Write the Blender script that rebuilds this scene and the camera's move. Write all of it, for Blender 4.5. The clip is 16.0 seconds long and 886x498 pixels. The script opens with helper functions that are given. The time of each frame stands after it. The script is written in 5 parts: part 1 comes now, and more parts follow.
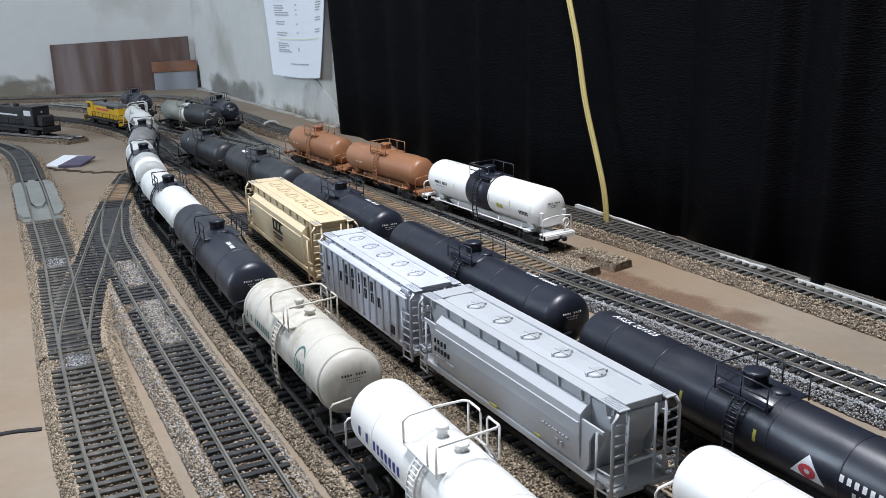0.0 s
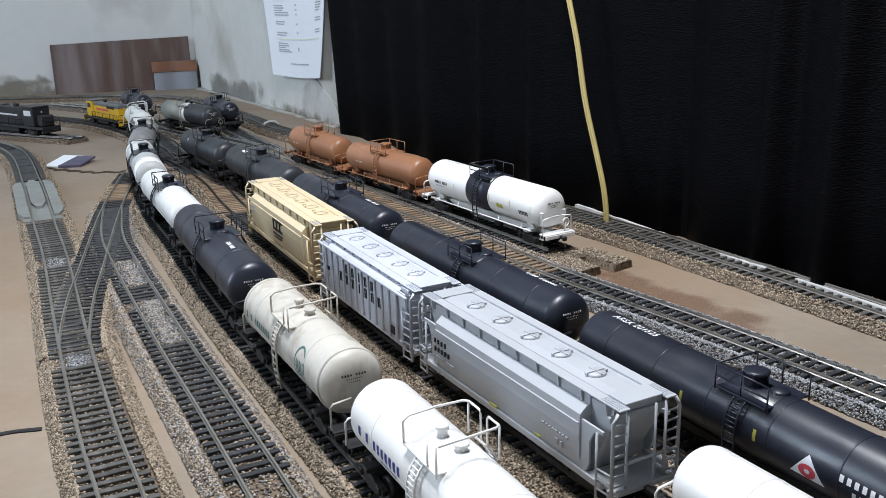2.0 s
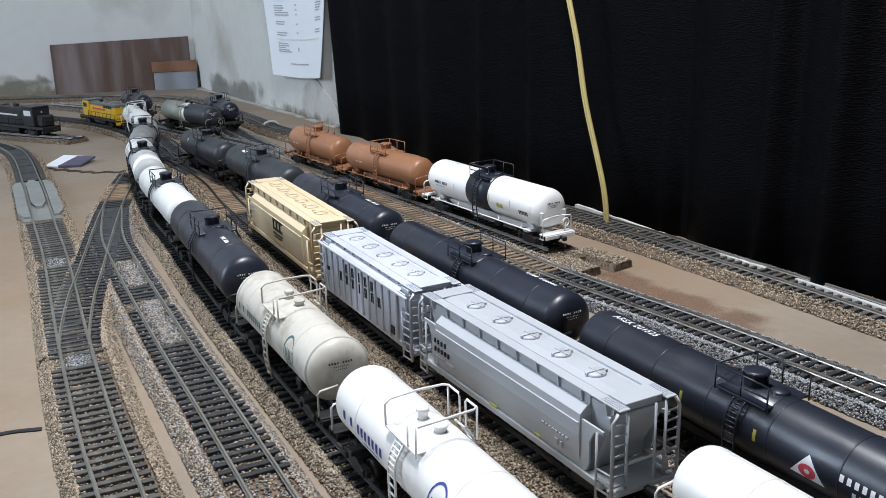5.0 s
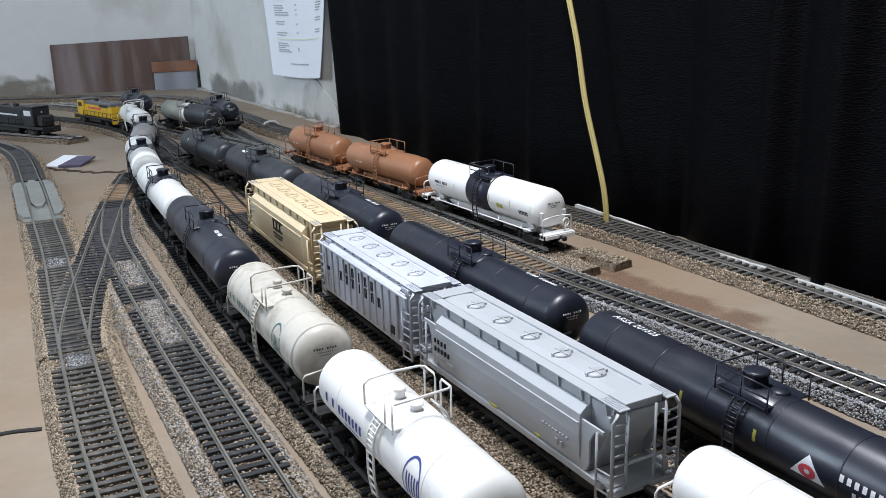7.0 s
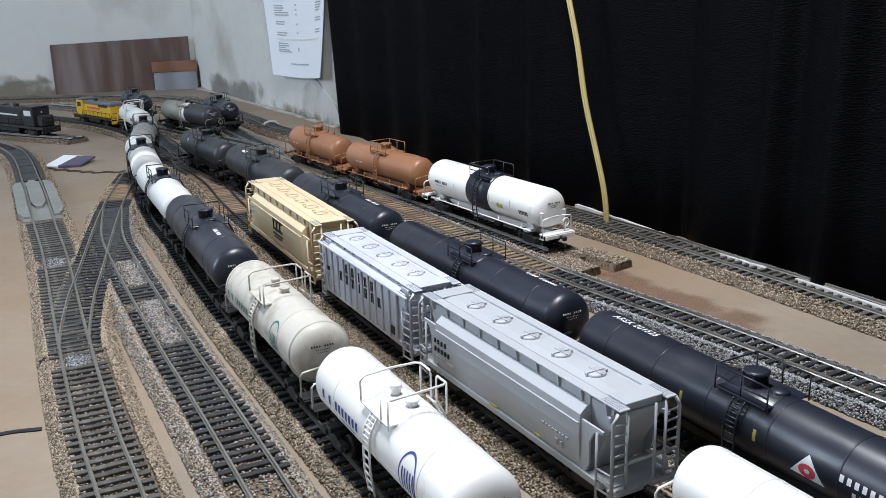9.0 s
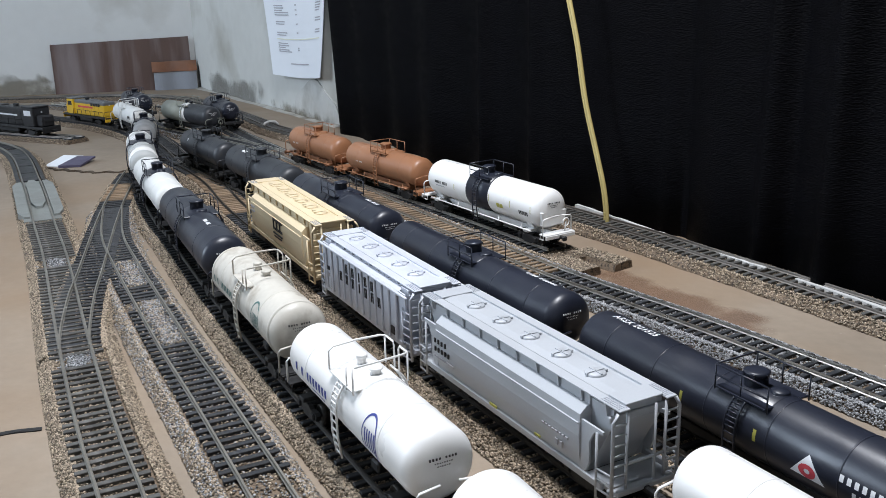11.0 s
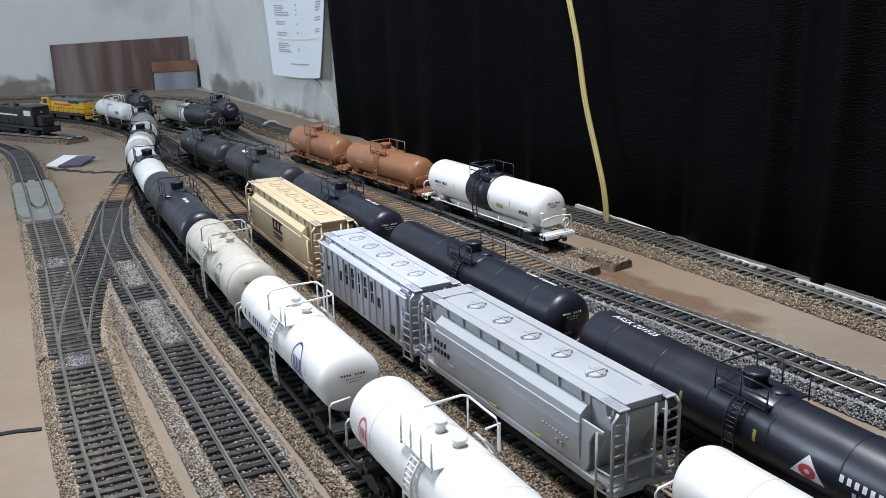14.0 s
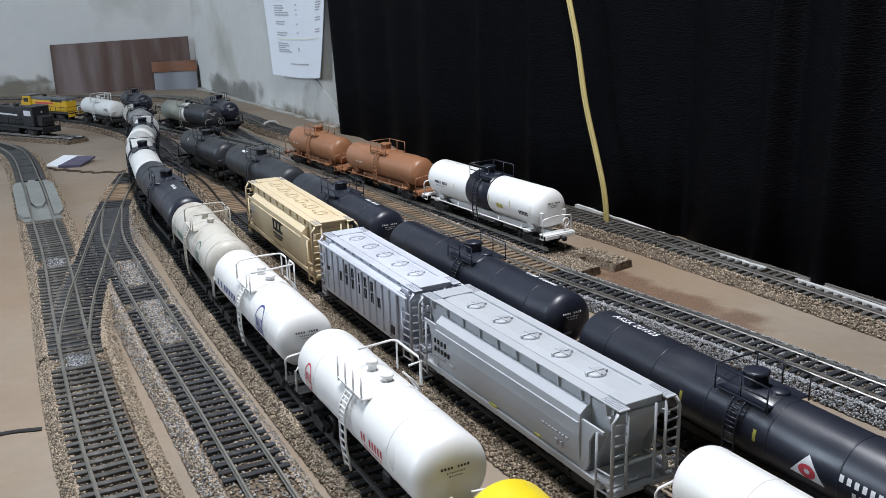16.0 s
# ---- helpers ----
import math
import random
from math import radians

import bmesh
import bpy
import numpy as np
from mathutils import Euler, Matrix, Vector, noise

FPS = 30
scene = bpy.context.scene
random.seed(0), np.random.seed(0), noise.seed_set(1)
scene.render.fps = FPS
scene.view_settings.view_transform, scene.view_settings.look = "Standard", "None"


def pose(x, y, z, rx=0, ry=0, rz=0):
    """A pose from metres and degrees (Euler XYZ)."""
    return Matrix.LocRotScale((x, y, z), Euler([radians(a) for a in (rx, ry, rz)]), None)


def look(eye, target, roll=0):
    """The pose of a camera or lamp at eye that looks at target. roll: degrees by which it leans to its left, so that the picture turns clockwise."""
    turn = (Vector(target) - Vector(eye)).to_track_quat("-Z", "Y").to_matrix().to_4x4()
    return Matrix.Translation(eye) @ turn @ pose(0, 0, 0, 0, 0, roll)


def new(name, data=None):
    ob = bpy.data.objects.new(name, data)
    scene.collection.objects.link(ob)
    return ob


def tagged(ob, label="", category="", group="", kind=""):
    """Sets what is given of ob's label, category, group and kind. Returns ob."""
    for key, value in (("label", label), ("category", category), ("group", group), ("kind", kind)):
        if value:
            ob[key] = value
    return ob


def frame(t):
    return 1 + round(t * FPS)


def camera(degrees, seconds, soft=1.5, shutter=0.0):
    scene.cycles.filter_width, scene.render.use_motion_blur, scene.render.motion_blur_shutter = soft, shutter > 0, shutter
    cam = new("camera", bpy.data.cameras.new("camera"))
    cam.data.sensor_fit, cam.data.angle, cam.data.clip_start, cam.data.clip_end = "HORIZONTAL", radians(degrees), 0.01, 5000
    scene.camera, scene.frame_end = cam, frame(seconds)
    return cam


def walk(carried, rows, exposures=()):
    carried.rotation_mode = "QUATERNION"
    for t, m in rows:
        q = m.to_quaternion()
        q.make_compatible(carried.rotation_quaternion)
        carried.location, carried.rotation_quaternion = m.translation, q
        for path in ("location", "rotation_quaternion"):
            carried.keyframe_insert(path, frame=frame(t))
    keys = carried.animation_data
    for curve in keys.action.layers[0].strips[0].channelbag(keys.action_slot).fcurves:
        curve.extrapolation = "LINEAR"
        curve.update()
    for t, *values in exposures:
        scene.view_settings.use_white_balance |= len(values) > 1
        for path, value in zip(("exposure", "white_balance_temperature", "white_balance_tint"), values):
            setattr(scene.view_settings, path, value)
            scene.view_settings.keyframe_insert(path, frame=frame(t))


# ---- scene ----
import itertools

cam = camera(51.2, 16.0, soft=0.7)
RT = 0.010                      # rail top over the table
EYE = pose(0, 0, 0.2196) @ pose(0, 0, 0, 90 - 16.683, 0, 0) @ pose(0, 0, 0, 0, 0, -1.46)
walk(cam, [(0, EYE), (16, EYE)], exposures=((0, 0.07), (8, 0.03), (12, 0.03), (16, -0.10)))

# ---- light ----
world = bpy.data.worlds.new("room_light")
scene.world = world
world.use_nodes = True
world.node_tree.nodes["Background"].inputs[0].default_value = (0.75, 0.85, 1, 1)
world.node_tree.nodes["Background"].inputs[1].default_value = 0.10


def area_lamp(name, place, target, sx, sy, watts, colour):
    d = bpy.data.lights.new(name, "AREA")
    d.shape, d.size, d.size_y, d.energy, d.color = "RECTANGLE", sx, sy, watts, colour
    ob = new(name, d)
    ob.matrix_world = look(place, target)
    return ob


area_lamp("lamp_over_table", (-0.04, 0.47, 0.92), (-0.02, 0.6, 0), 0.10, 0.30, 12.8, (0.915, 0.940, 1.0))
# added cool fill for the room's ambient light; no window is known here
area_lamp("lamp_window", (-2.60, 0.6, 0.9), (0, 0.9, 0.1), 0.95, 0.95, 34.0, (0.71, 0.84, 1.0))


# ---- materials ----
def mat(name, c, rough=0.6, metal=0.0, vary=0.25, scale=60, fine=900, bump=0.15, bump_scale=700, dist=0.0004, tint=None, tint_at=(0.5, 0.65), tint_scale=None, spec=0.5, island=0.0, objvar=0.0, coat=0.0, stretch=None, glow=None):
    """A painted or raw surface: colour broken up at two scales, a second colour in patches, and fine relief."""
    m = bpy.data.materials.new(name)
    m.use_nodes = True
    nt = m.node_tree
    N, K = nt.nodes, nt.links
    b = N["Principled BSDF"]
    b.inputs["Roughness"].default_value, b.inputs["Metallic"].default_value = rough, metal
    b.inputs["Specular IOR Level"].default_value = spec
    b.inputs["Coat Weight"].default_value = coat
    tc = N.new("ShaderNodeTexCoord")
    src = tc.outputs["Object"]
    if stretch:
        mp = N.new("ShaderNodeMapping")
        mp.inputs["Scale"].default_value = stretch
        K.new(src, mp.inputs["Vector"])
        src = mp.outputs["Vector"]

    def tex(sc, detail, seed):
        n = N.new("ShaderNodeTexNoise")
        n.noise_dimensions = "4D"
        n.inputs["W"].default_value = seed
        n.inputs["Scale"].default_value, n.inputs["Detail"].default_value = sc, detail
        K.new(src, n.inputs["Vector"])
        return n.outputs["Fac"]

    def ramp(fac, a, c2):
        r = N.new("ShaderNodeMapRange")
        r.inputs["From Min"].default_value, r.inputs["From Max"].default_value = a
        r.inputs["To Min"].default_value, r.inputs["To Max"].default_value = c2
        K.new(fac, r.inputs["Value"])
        return r.outputs["Result"]

    def mix(fac, a, c2):
        x = N.new("ShaderNodeMix")
        x.data_type = "RGBA"
        for s, v in ((x.inputs["Factor"], fac), (x.inputs["A"], a), (x.inputs["B"], c2)):
            if isinstance(v, (int, float)):
                s.default_value = v
            elif isinstance(v, tuple):
                s.default_value = (*v, 1)
            else:
                K.new(v, s)
        return x.outputs["Result"]

    lo, hi = tuple(max(0, v * (1 - vary)) for v in c), tuple(min(1, v * (1 + vary)) for v in c)
    col = mix(ramp(tex(scale, 4, 1.3), (0.3, 0.7), (0, 1)), lo, hi)
    f = ramp(tex(fine, 2, 5.1), (0.3, 0.7), (0, 1))
    col = mix(0.35, col, mix(f, lo, hi))
    if tint:
        col = mix(ramp(tex(tint_scale or scale * 0.4, 6, 9.7), tint_at, (0, 1)), col, tint)
    if island or objvar:
        g = N.new("ShaderNodeNewGeometry" if island else "ShaderNodeObjectInfo")
        v = ramp(g.outputs["Random Per Island" if island else "Random"], (0, 1), (1 - (island or objvar), 1 + (island or objvar)))
        h = N.new("ShaderNodeHueSaturation")
        K.new(v, h.inputs["Value"])
        K.new(col, h.inputs["Color"])
        col = h.outputs["Color"]
    K.new(col, b.inputs["Base Color"])
    K.new(ramp(tex(scale * 2, 3, 3.3), (0.3, 0.7), (max(0, rough - 0.08), min(1, rough + 0.08))), b.inputs["Roughness"])
    if bump:
        bp = N.new("ShaderNodeBump")
        bp.inputs["Strength"].default_value, bp.inputs["Distance"].default_value = bump, dist
        K.new(tex(bump_scale, 3, 7.7), bp.inputs["Height"])
        K.new(bp.outputs["Normal"], b.inputs["Normal"])
    if glow:
        b.inputs["Emission Color"].default_value = (*glow[:3], 1)
        b.inputs["Emission Strength"].default_value = glow[3]
    return m


TABLE = mat("raw_board", (0.272, 0.220, 0.168), 0.75, vary=0.16, scale=9, fine=120, bump=0.3, bump_scale=160, dist=0.0008, tint=(0.245, 0.165, 0.10), tint_at=(0.50, 0.72), tint_scale=4)
CORK = mat("cork_roadbed", (0.175, 0.130, 0.090), 0.95, vary=0.45, scale=260, fine=1100, bump=0.9, bump_scale=800, dist=0.0012, tint=(0.045, 0.035, 0.03), tint_at=(0.5, 0.62), tint_scale=480)
STONE = mat("ballast_grain", (0.315, 0.255, 0.190), 0.9, vary=0.2, scale=200, bump=0, island=0.75)
STONE_GREY = mat("grey_ballast_grain", (0.27, 0.275, 0.285), 0.9, vary=0.2, scale=200, bump=0, island=0.75)
TIE = mat("black_plastic_tie", (0.021, 0.0235, 0.028), 0.55, vary=0.4, scale=90, bump=0.5, bump_scale=1400, dist=0.0003, objvar=0.35, tint=(0.10, 0.095, 0.09), tint_at=(0.58, 0.72), tint_scale=70)
TIE_GREY = mat("weathered_tie", (0.065, 0.064, 0.060), 0.6, vary=0.4, scale=90, bump=0.5, bump_scale=1400, dist=0.0003, objvar=0.35, tint=(0.16, 0.155, 0.15), tint_at=(0.52, 0.7), tint_scale=70)
TIE_WOOD = mat("wood_tie", (0.24, 0.17, 0.11), 0.8, vary=0.3, scale=90, bump=0.4, objvar=0.3)
RAIL = mat("nickel_rail", (0.55, 0.53, 0.49), 0.32, 0.9, vary=0.2, scale=60, bump=0.1)
RAIL_DULL = mat("dull_rail", (0.26, 0.245, 0.215), 0.42, 0.6, vary=0.25, scale=60, bump=0.1)
RAIL_DARK = mat("tarnished_rail", (0.22, 0.20, 0.18), 0.45, 0.7, vary=0.3, scale=60, bump=0.1)
# tarnish plus the shade beneath standing cars, both put into this dark colour
RAIL_BROWN_SHADED = mat("browned_shaded_rail", (0.045, 0.040, 0.036), 0.55, 0.3, vary=0.3, scale=60, bump=0.1)
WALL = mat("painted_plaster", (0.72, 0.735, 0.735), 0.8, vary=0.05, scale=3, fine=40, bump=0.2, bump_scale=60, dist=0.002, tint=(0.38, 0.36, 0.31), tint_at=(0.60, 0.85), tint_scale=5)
PATCH = mat("scuffed_plaster", (0.46, 0.45, 0.42), 0.8, vary=0.2, scale=20, tint=(0.16, 0.13, 0.09), tint_at=(0.48, 0.70), tint_scale=22)
CHALK = mat("chalky_plaster", (0.56, 0.56, 0.54), 0.8, vary=0.15, scale=26, tint=(0.34, 0.33, 0.30), tint_at=(0.45, 0.7), tint_scale=20)
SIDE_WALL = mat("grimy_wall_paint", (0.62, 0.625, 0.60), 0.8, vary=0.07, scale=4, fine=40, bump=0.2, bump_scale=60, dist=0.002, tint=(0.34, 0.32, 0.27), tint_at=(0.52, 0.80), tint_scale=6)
SEAM = mat("torn_board_edge", (0.07, 0.05, 0.034), 0.85, vary=0.4, scale=90)
CEIL = mat("ceiling_paint", (0.75, 0.75, 0.74), 0.9, vary=0.05, scale=3)
FLOOR = mat("concrete_floor", (0.25, 0.24, 0.23), 0.8, vary=0.2, scale=4)
CLOTH = mat("black_curtain_cloth", (0.0010, 0.0010, 0.0018), 0.68, vary=0.5, scale=25, bump=0.7, bump_scale=330, dist=0.0014, spec=0.06, stretch=(1.0, 1.0, 3.0))
CORD = mat("cord_sheath", (0.42, 0.34, 0.13), 0.45, vary=0.1, bump=0)
WHITE_EDGE = mat("white_board_edge", (0.55, 0.55, 0.54), 0.6, vary=0.1, scale=30)
PAPER = mat("printed_paper", (0.80, 0.83, 0.88), 0.8, vary=0.03, scale=12, bump=0.1)
INK = mat("grey_ink", (0.42, 0.42, 0.45), 0.8, vary=0.2, bump=0)
MARKER = mat("yellow_marker", (0.74, 0.75, 0.62), 0.8, vary=0.1, bump=0)
RUST = mat("rusted_sheet", (0.115, 0.070, 0.058), 0.55, 0.15, vary=0.25, scale=9, bump=0.2, tint=(0.24, 0.20, 0.20), tint_at=(0.46, 0.70), tint_scale=7, stretch=(3.5, 3.5, 0.35))
RUST_RED = mat("rust_strip", (0.22, 0.095, 0.05), 0.7, vary=0.3, scale=20, tint=(0.14, 0.10, 0.09), tint_at=(0.5, 0.7))
GREY_SHEET = mat("grey_sheet", (0.27, 0.29, 0.33), 0.55, vary=0.12, scale=16)
PAD = mat("grey_plastic_pad", (0.22, 0.235, 0.225), 0.6, vary=0.2, scale=35, tint=(0.14, 0.13, 0.12), tint_at=(0.55, 0.75))
DECK = mat("dark_deck", (0.03, 0.032, 0.035), 0.55, vary=0.3, scale=50)
TAPE = mat("purple_cover", (0.085, 0.075, 0.13), 0.5, vary=0.2)

T_BLACK = mat("satin_black_tank", (0.0165, 0.0195, 0.031), 0.36, vary=0.25, scale=25, bump=0.08, tint=(0.03, 0.03, 0.034), tint_at=(0.55, 0.8))
T_DARK = mat("dusty_black_tank", (0.027, 0.030, 0.036), 0.45, vary=0.25, scale=25, bump=0.08, tint=(0.05, 0.05, 0.052), tint_at=(0.55, 0.8))
T_WHITE = mat("gloss_white_tank", (0.80, 0.80, 0.79), 0.32, vary=0.02, scale=25, bump=0.03)
T_CREAM = mat("weathered_cream_tank", (0.54, 0.515, 0.46), 0.5, vary=0.10, scale=30, fine=300, bump=0.12, tint=(0.36, 0.325, 0.27), tint_at=(0.52, 0.70), tint_scale=95)
T_CHALK = mat("dull_white_tank", (0.70, 0.71, 0.70), 0.45, vary=0.06, scale=30, bump=0.06, tint=(0.45, 0.45, 0.44), tint_at=(0.58, 0.8))
T_PALE = mat("pale_grey_tank", (0.47, 0.49, 0.49), 0.5, vary=0.1, scale=30, bump=0.06, tint=(0.62, 0.63, 0.63), tint_at=(0.5, 0.7))
T_GREY = mat("grey_tank", (0.22, 0.225, 0.23), 0.5, vary=0.15, scale=25, bump=0.08, tint=(0.33, 0.32, 0.30), tint_at=(0.55, 0.75))
T_OLIVE = mat("grey_green_tank", (0.24, 0.25, 0.215), 0.55, vary=0.15, scale=25, bump=0.08)
T_ORANGE = mat("orange_brown_tank", (0.30, 0.135, 0.066), 0.45, vary=0.12, scale=25, bump=0.08, tint=(0.36, 0.18, 0.10), tint_at=(0.5, 0.7))
T_YELLOW = mat("yellow_tank", (0.80, 0.62, 0.02), 0.35, vary=0.05, bump=0.03)
H_GREY = mat("light_grey_hopper", (0.44, 0.46, 0.49), 0.42, vary=0.05, scale=30, bump=0.06, tint=(0.40, 0.415, 0.44), tint_at=(0.55, 0.75))
H_UP = mat("pale_grey_hopper", (0.53, 0.555, 0.62), 0.45, vary=0.06, scale=30, bump=0.06, tint=(0.38, 0.39, 0.43), tint_at=(0.55, 0.75))
H_TAN = mat("tan_hopper", (0.68, 0.56, 0.37), 0.45, vary=0.06, scale=30, bump=0.06)
UNDER = mat("black_underframe", (0.010, 0.010, 0.011), 0.6, vary=0.3, scale=80, bump=0.2)
WHEEL = mat("blackened_wheel", (0.03, 0.028, 0.026), 0.4, 0.6, vary=0.3, scale=120)
BLACK_INK = mat("black_lettering", (0.02, 0.02, 0.022), 0.6, vary=0.1, bump=0)
GREEN_INK = mat("green_lettering", (0.05, 0.14, 0.13), 0.6, vary=0.1, bump=0)
BLUE_INK = mat("blue_lettering", (0.03, 0.045, 0.24), 0.55, vary=0.1, bump=0)
RED_INK = mat("red_lettering", (0.55, 0.06, 0.08), 0.55, vary=0.1, bump=0)
WHITE_INK = mat("white_lettering", (0.75, 0.76, 0.78), 0.6, vary=0.05, bump=0)
YELLOW_INK = mat("yellow_lettering", (0.42, 0.40, 0.08), 0.6, vary=0.05, bump=0)
LOCO_Y = mat("yellow_loco_paint", (0.62, 0.38, 0.02), 0.45, vary=0.1, bump=0.05)
LOCO_G = mat("grey_loco_roof", (0.12, 0.125, 0.13), 0.5, vary=0.1, bump=0.05)
LOCO_K = mat("black_loco_paint", (0.012, 0.012, 0.014), 0.42, vary=0.2, bump=0.05)
GLASS_W = mat("white_panel", (0.65, 0.67, 0.70), 0.4, vary=0.05, bump=0)


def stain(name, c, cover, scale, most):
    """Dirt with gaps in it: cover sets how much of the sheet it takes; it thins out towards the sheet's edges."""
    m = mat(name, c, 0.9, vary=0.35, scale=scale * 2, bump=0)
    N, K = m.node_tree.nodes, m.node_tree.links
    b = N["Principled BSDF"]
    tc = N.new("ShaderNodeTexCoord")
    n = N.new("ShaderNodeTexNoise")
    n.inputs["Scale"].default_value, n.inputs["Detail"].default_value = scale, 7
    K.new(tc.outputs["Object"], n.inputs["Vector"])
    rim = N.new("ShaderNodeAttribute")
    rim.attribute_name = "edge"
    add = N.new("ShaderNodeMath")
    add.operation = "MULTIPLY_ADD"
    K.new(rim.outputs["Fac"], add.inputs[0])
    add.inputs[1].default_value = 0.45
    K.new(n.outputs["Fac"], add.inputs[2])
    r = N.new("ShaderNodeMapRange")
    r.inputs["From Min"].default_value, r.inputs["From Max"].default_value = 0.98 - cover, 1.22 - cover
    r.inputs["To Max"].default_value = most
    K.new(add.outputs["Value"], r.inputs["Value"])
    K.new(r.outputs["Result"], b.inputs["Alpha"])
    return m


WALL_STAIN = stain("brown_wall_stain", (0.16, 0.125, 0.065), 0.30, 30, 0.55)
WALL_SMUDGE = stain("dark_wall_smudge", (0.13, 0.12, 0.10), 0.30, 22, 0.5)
EARTH = stain("brown_earth_smear", (0.185, 0.095, 0.055), 0.36, 34, 0.45)


# ---- mesh helpers ----
class Geo:
    """Points and faces of one part."""

    def __init__(self):
        self.v, self.f, self.smooth = [], [], []

    def add(self, pts, faces, smooth=False):
        n = len(self.v)
        self.v += [tuple(p) for p in pts]
        self.f += [tuple(i + n for i in q) for q in faces]
        self.smooth += [smooth] * len(faces)
        return self

    def box(self, c, s, bev=0.0, m=None):
        """A block round c of size s, with chamfered long edges where bev is given."""
        x, y, z = (a / 2 for a in s)
        if bev:
            b = min(bev, x * 0.9, y * 0.9, z * 0.9)
            pts, ids = [], {}
            for sx, sy, sz in itertools.product((-1, 1), repeat=3):
                for k in range(3):
                    p = [sx * (x - b), sy * (y - b), sz * (z - b)]
                    p[k] = (sx * x, sy * y, sz * z)[k]
                    ids[(sx, sy, sz, k)] = len(pts)
                    pts.append(p)
            faces = []
            for k in range(3):
                i, j = (k + 1) % 3, (k + 2) % 3
                for s1 in (-1, 1):
                    def key(a, c2):
                        q = [0, 0, 0]
                        q[k], q[i], q[j] = s1, a, c2
                        return ids[(*q, k)]
                    q = [key(-1, -1), key(1, -1), key(1, 1), key(-1, 1)]
                    faces.append(q if s1 > 0 else q[::-1])
                for si, sj in itertools.product((-1, 1), repeat=2):
                    def key2(sk, ax):
                        q = [0, 0, 0]
                        q[k], q[i], q[j] = sk, si, sj
                        return ids[(*q, ax)]
                    q = [key2(-1, i), key2(1, i), key2(1, j), key2(-1, j)]
                    faces.append(q if si * sj > 0 else q[::-1])
            for sx, sy, sz in itertools.product((-1, 1), repeat=3):
                q = [ids[(sx, sy, sz, k)] for k in range(3)]
                faces.append(q if sx * sy * sz > 0 else q[::-1])
        else:
            pts = list(itertools.product((-x, x), (-y, y), (-z, z)))
            faces = [(0, 1, 3, 2), (4, 6, 7, 5), (0, 4, 5, 1), (2, 3, 7, 6), (0, 2, 6, 4), (1, 5, 7, 3)]
        pts = [Vector(p) for p in pts]
        if m is not None:
            pts = [m @ p for p in pts]
        return self.add([p + Vector(c) for p in pts], faces)

    def tube(self, pts, r, n=6, closed=False):
        pts = [Vector(p) for p in pts]
        rings = []
        for i, p in enumerate(pts):
            a, b = (pts[i - 1], pts[(i + 1) % len(pts)]) if closed else (pts[max(i - 1, 0)], pts[min(i + 1, len(pts) - 1)])
            d = (b - a).normalized()
            u = d.cross(Vector((0, 0, 1)) if abs(d.z) < 0.9 else Vector((1, 0, 0))).normalized()
            w = d.cross(u)
            rings.append([p + r * (math.cos(t) * u + math.sin(t) * w) for t in (2 * math.pi * k / n for k in range(n))])
        f = []
        m = len(pts)
        for i in range(m if closed else m - 1):
            for k in range(n):
                a, b = i * n, ((i + 1) % m) * n
                f.append((a + k, a + (k + 1) % n, b + (k + 1) % n, b + k))
        if not closed:
            f += [tuple(range(n))[::-1], tuple(range((m - 1) * n, m * n))]
        return self.add([q for ring in rings for q in ring], f, True)

    def lathe(self, prof, n=32, axis="x", c=(0, 0, 0), arc=(0, 2 * math.pi), smooth=True):
        """Turns (along, radius) pairs round the axis."""
        pts, f = [], []
        full = abs(arc[1] - arc[0] - 2 * math.pi) < 1e-6
        cols = n if full else n + 1
        for a, r in prof:
            for k in range(cols):
                t = arc[0] + (arc[1] - arc[0]) * k / n
                p = (a, r * math.cos(t), r * math.sin(t)) if axis == "x" else ((r * math.cos(t), a, -r * math.sin(t)) if axis == "y" else (r * math.cos(t), r * math.sin(t), a))
                pts.append(Vector(p) + Vector(c))
        for i in range(len(prof) - 1):
            for k in range(n):
                k2 = (k + 1) % cols
                f.append((i * cols + k, (i + 1) * cols + k, (i + 1) * cols + k2, i * cols + k2))
        return self.add(pts, f, smooth)

    def sweep(self, prof, x0, x1):
        """An outline in (y, z), drawn along x and closed at its ends."""
        n = len(prof)
        pts = [(x0, *p) for p in prof] + [(x1, *p) for p in prof]
        f = [(i, (i + 1) % n, n + (i + 1) % n, n + i) for i in range(n)] + [tuple(range(n))[::-1], tuple(range(n, 2 * n))]
        return self.add(pts, f)

    def mesh(self, name, m):
        me = bpy.data.meshes.new(name)
        me.from_pydata(self.v, [], self.f)
        me.polygons.foreach_set("use_smooth", self.smooth)
        me.materials.append(m)
        bm = bmesh.new()
        bm.from_mesh(me)
        bmesh.ops.recalc_face_normals(bm, faces=bm.faces)
        bm.to_mesh(me)
        bm.free()
        return me


def part(name, geo, m, parent, label=""):
    ob = new(name, geo.mesh(name, m) if isinstance(geo, Geo) else geo)
    ob.parent = parent
    if label:
        ob["label"] = label
    return ob


def thing(name, m, label, category, group="", kind=""):
    ob = new(name)
    ob.empty_display_size = 0.01
    ob.matrix_world = m
    return tagged(ob, label, category, group, kind)


def solid(name, geo, m, label="", category="", group="", kind="", at=None):
    ob = new(name, geo.mesh(name, m))
    if at is not None:
        ob.matrix_world = at
    return tagged(ob, label, category, group, kind)


# ---- plan ----
def sag(y):
    """How far the far end of the table lies below its near end."""
    u = max(0.0, y - 1.1)
    return -0.03 * u * u / (u + 0.15)


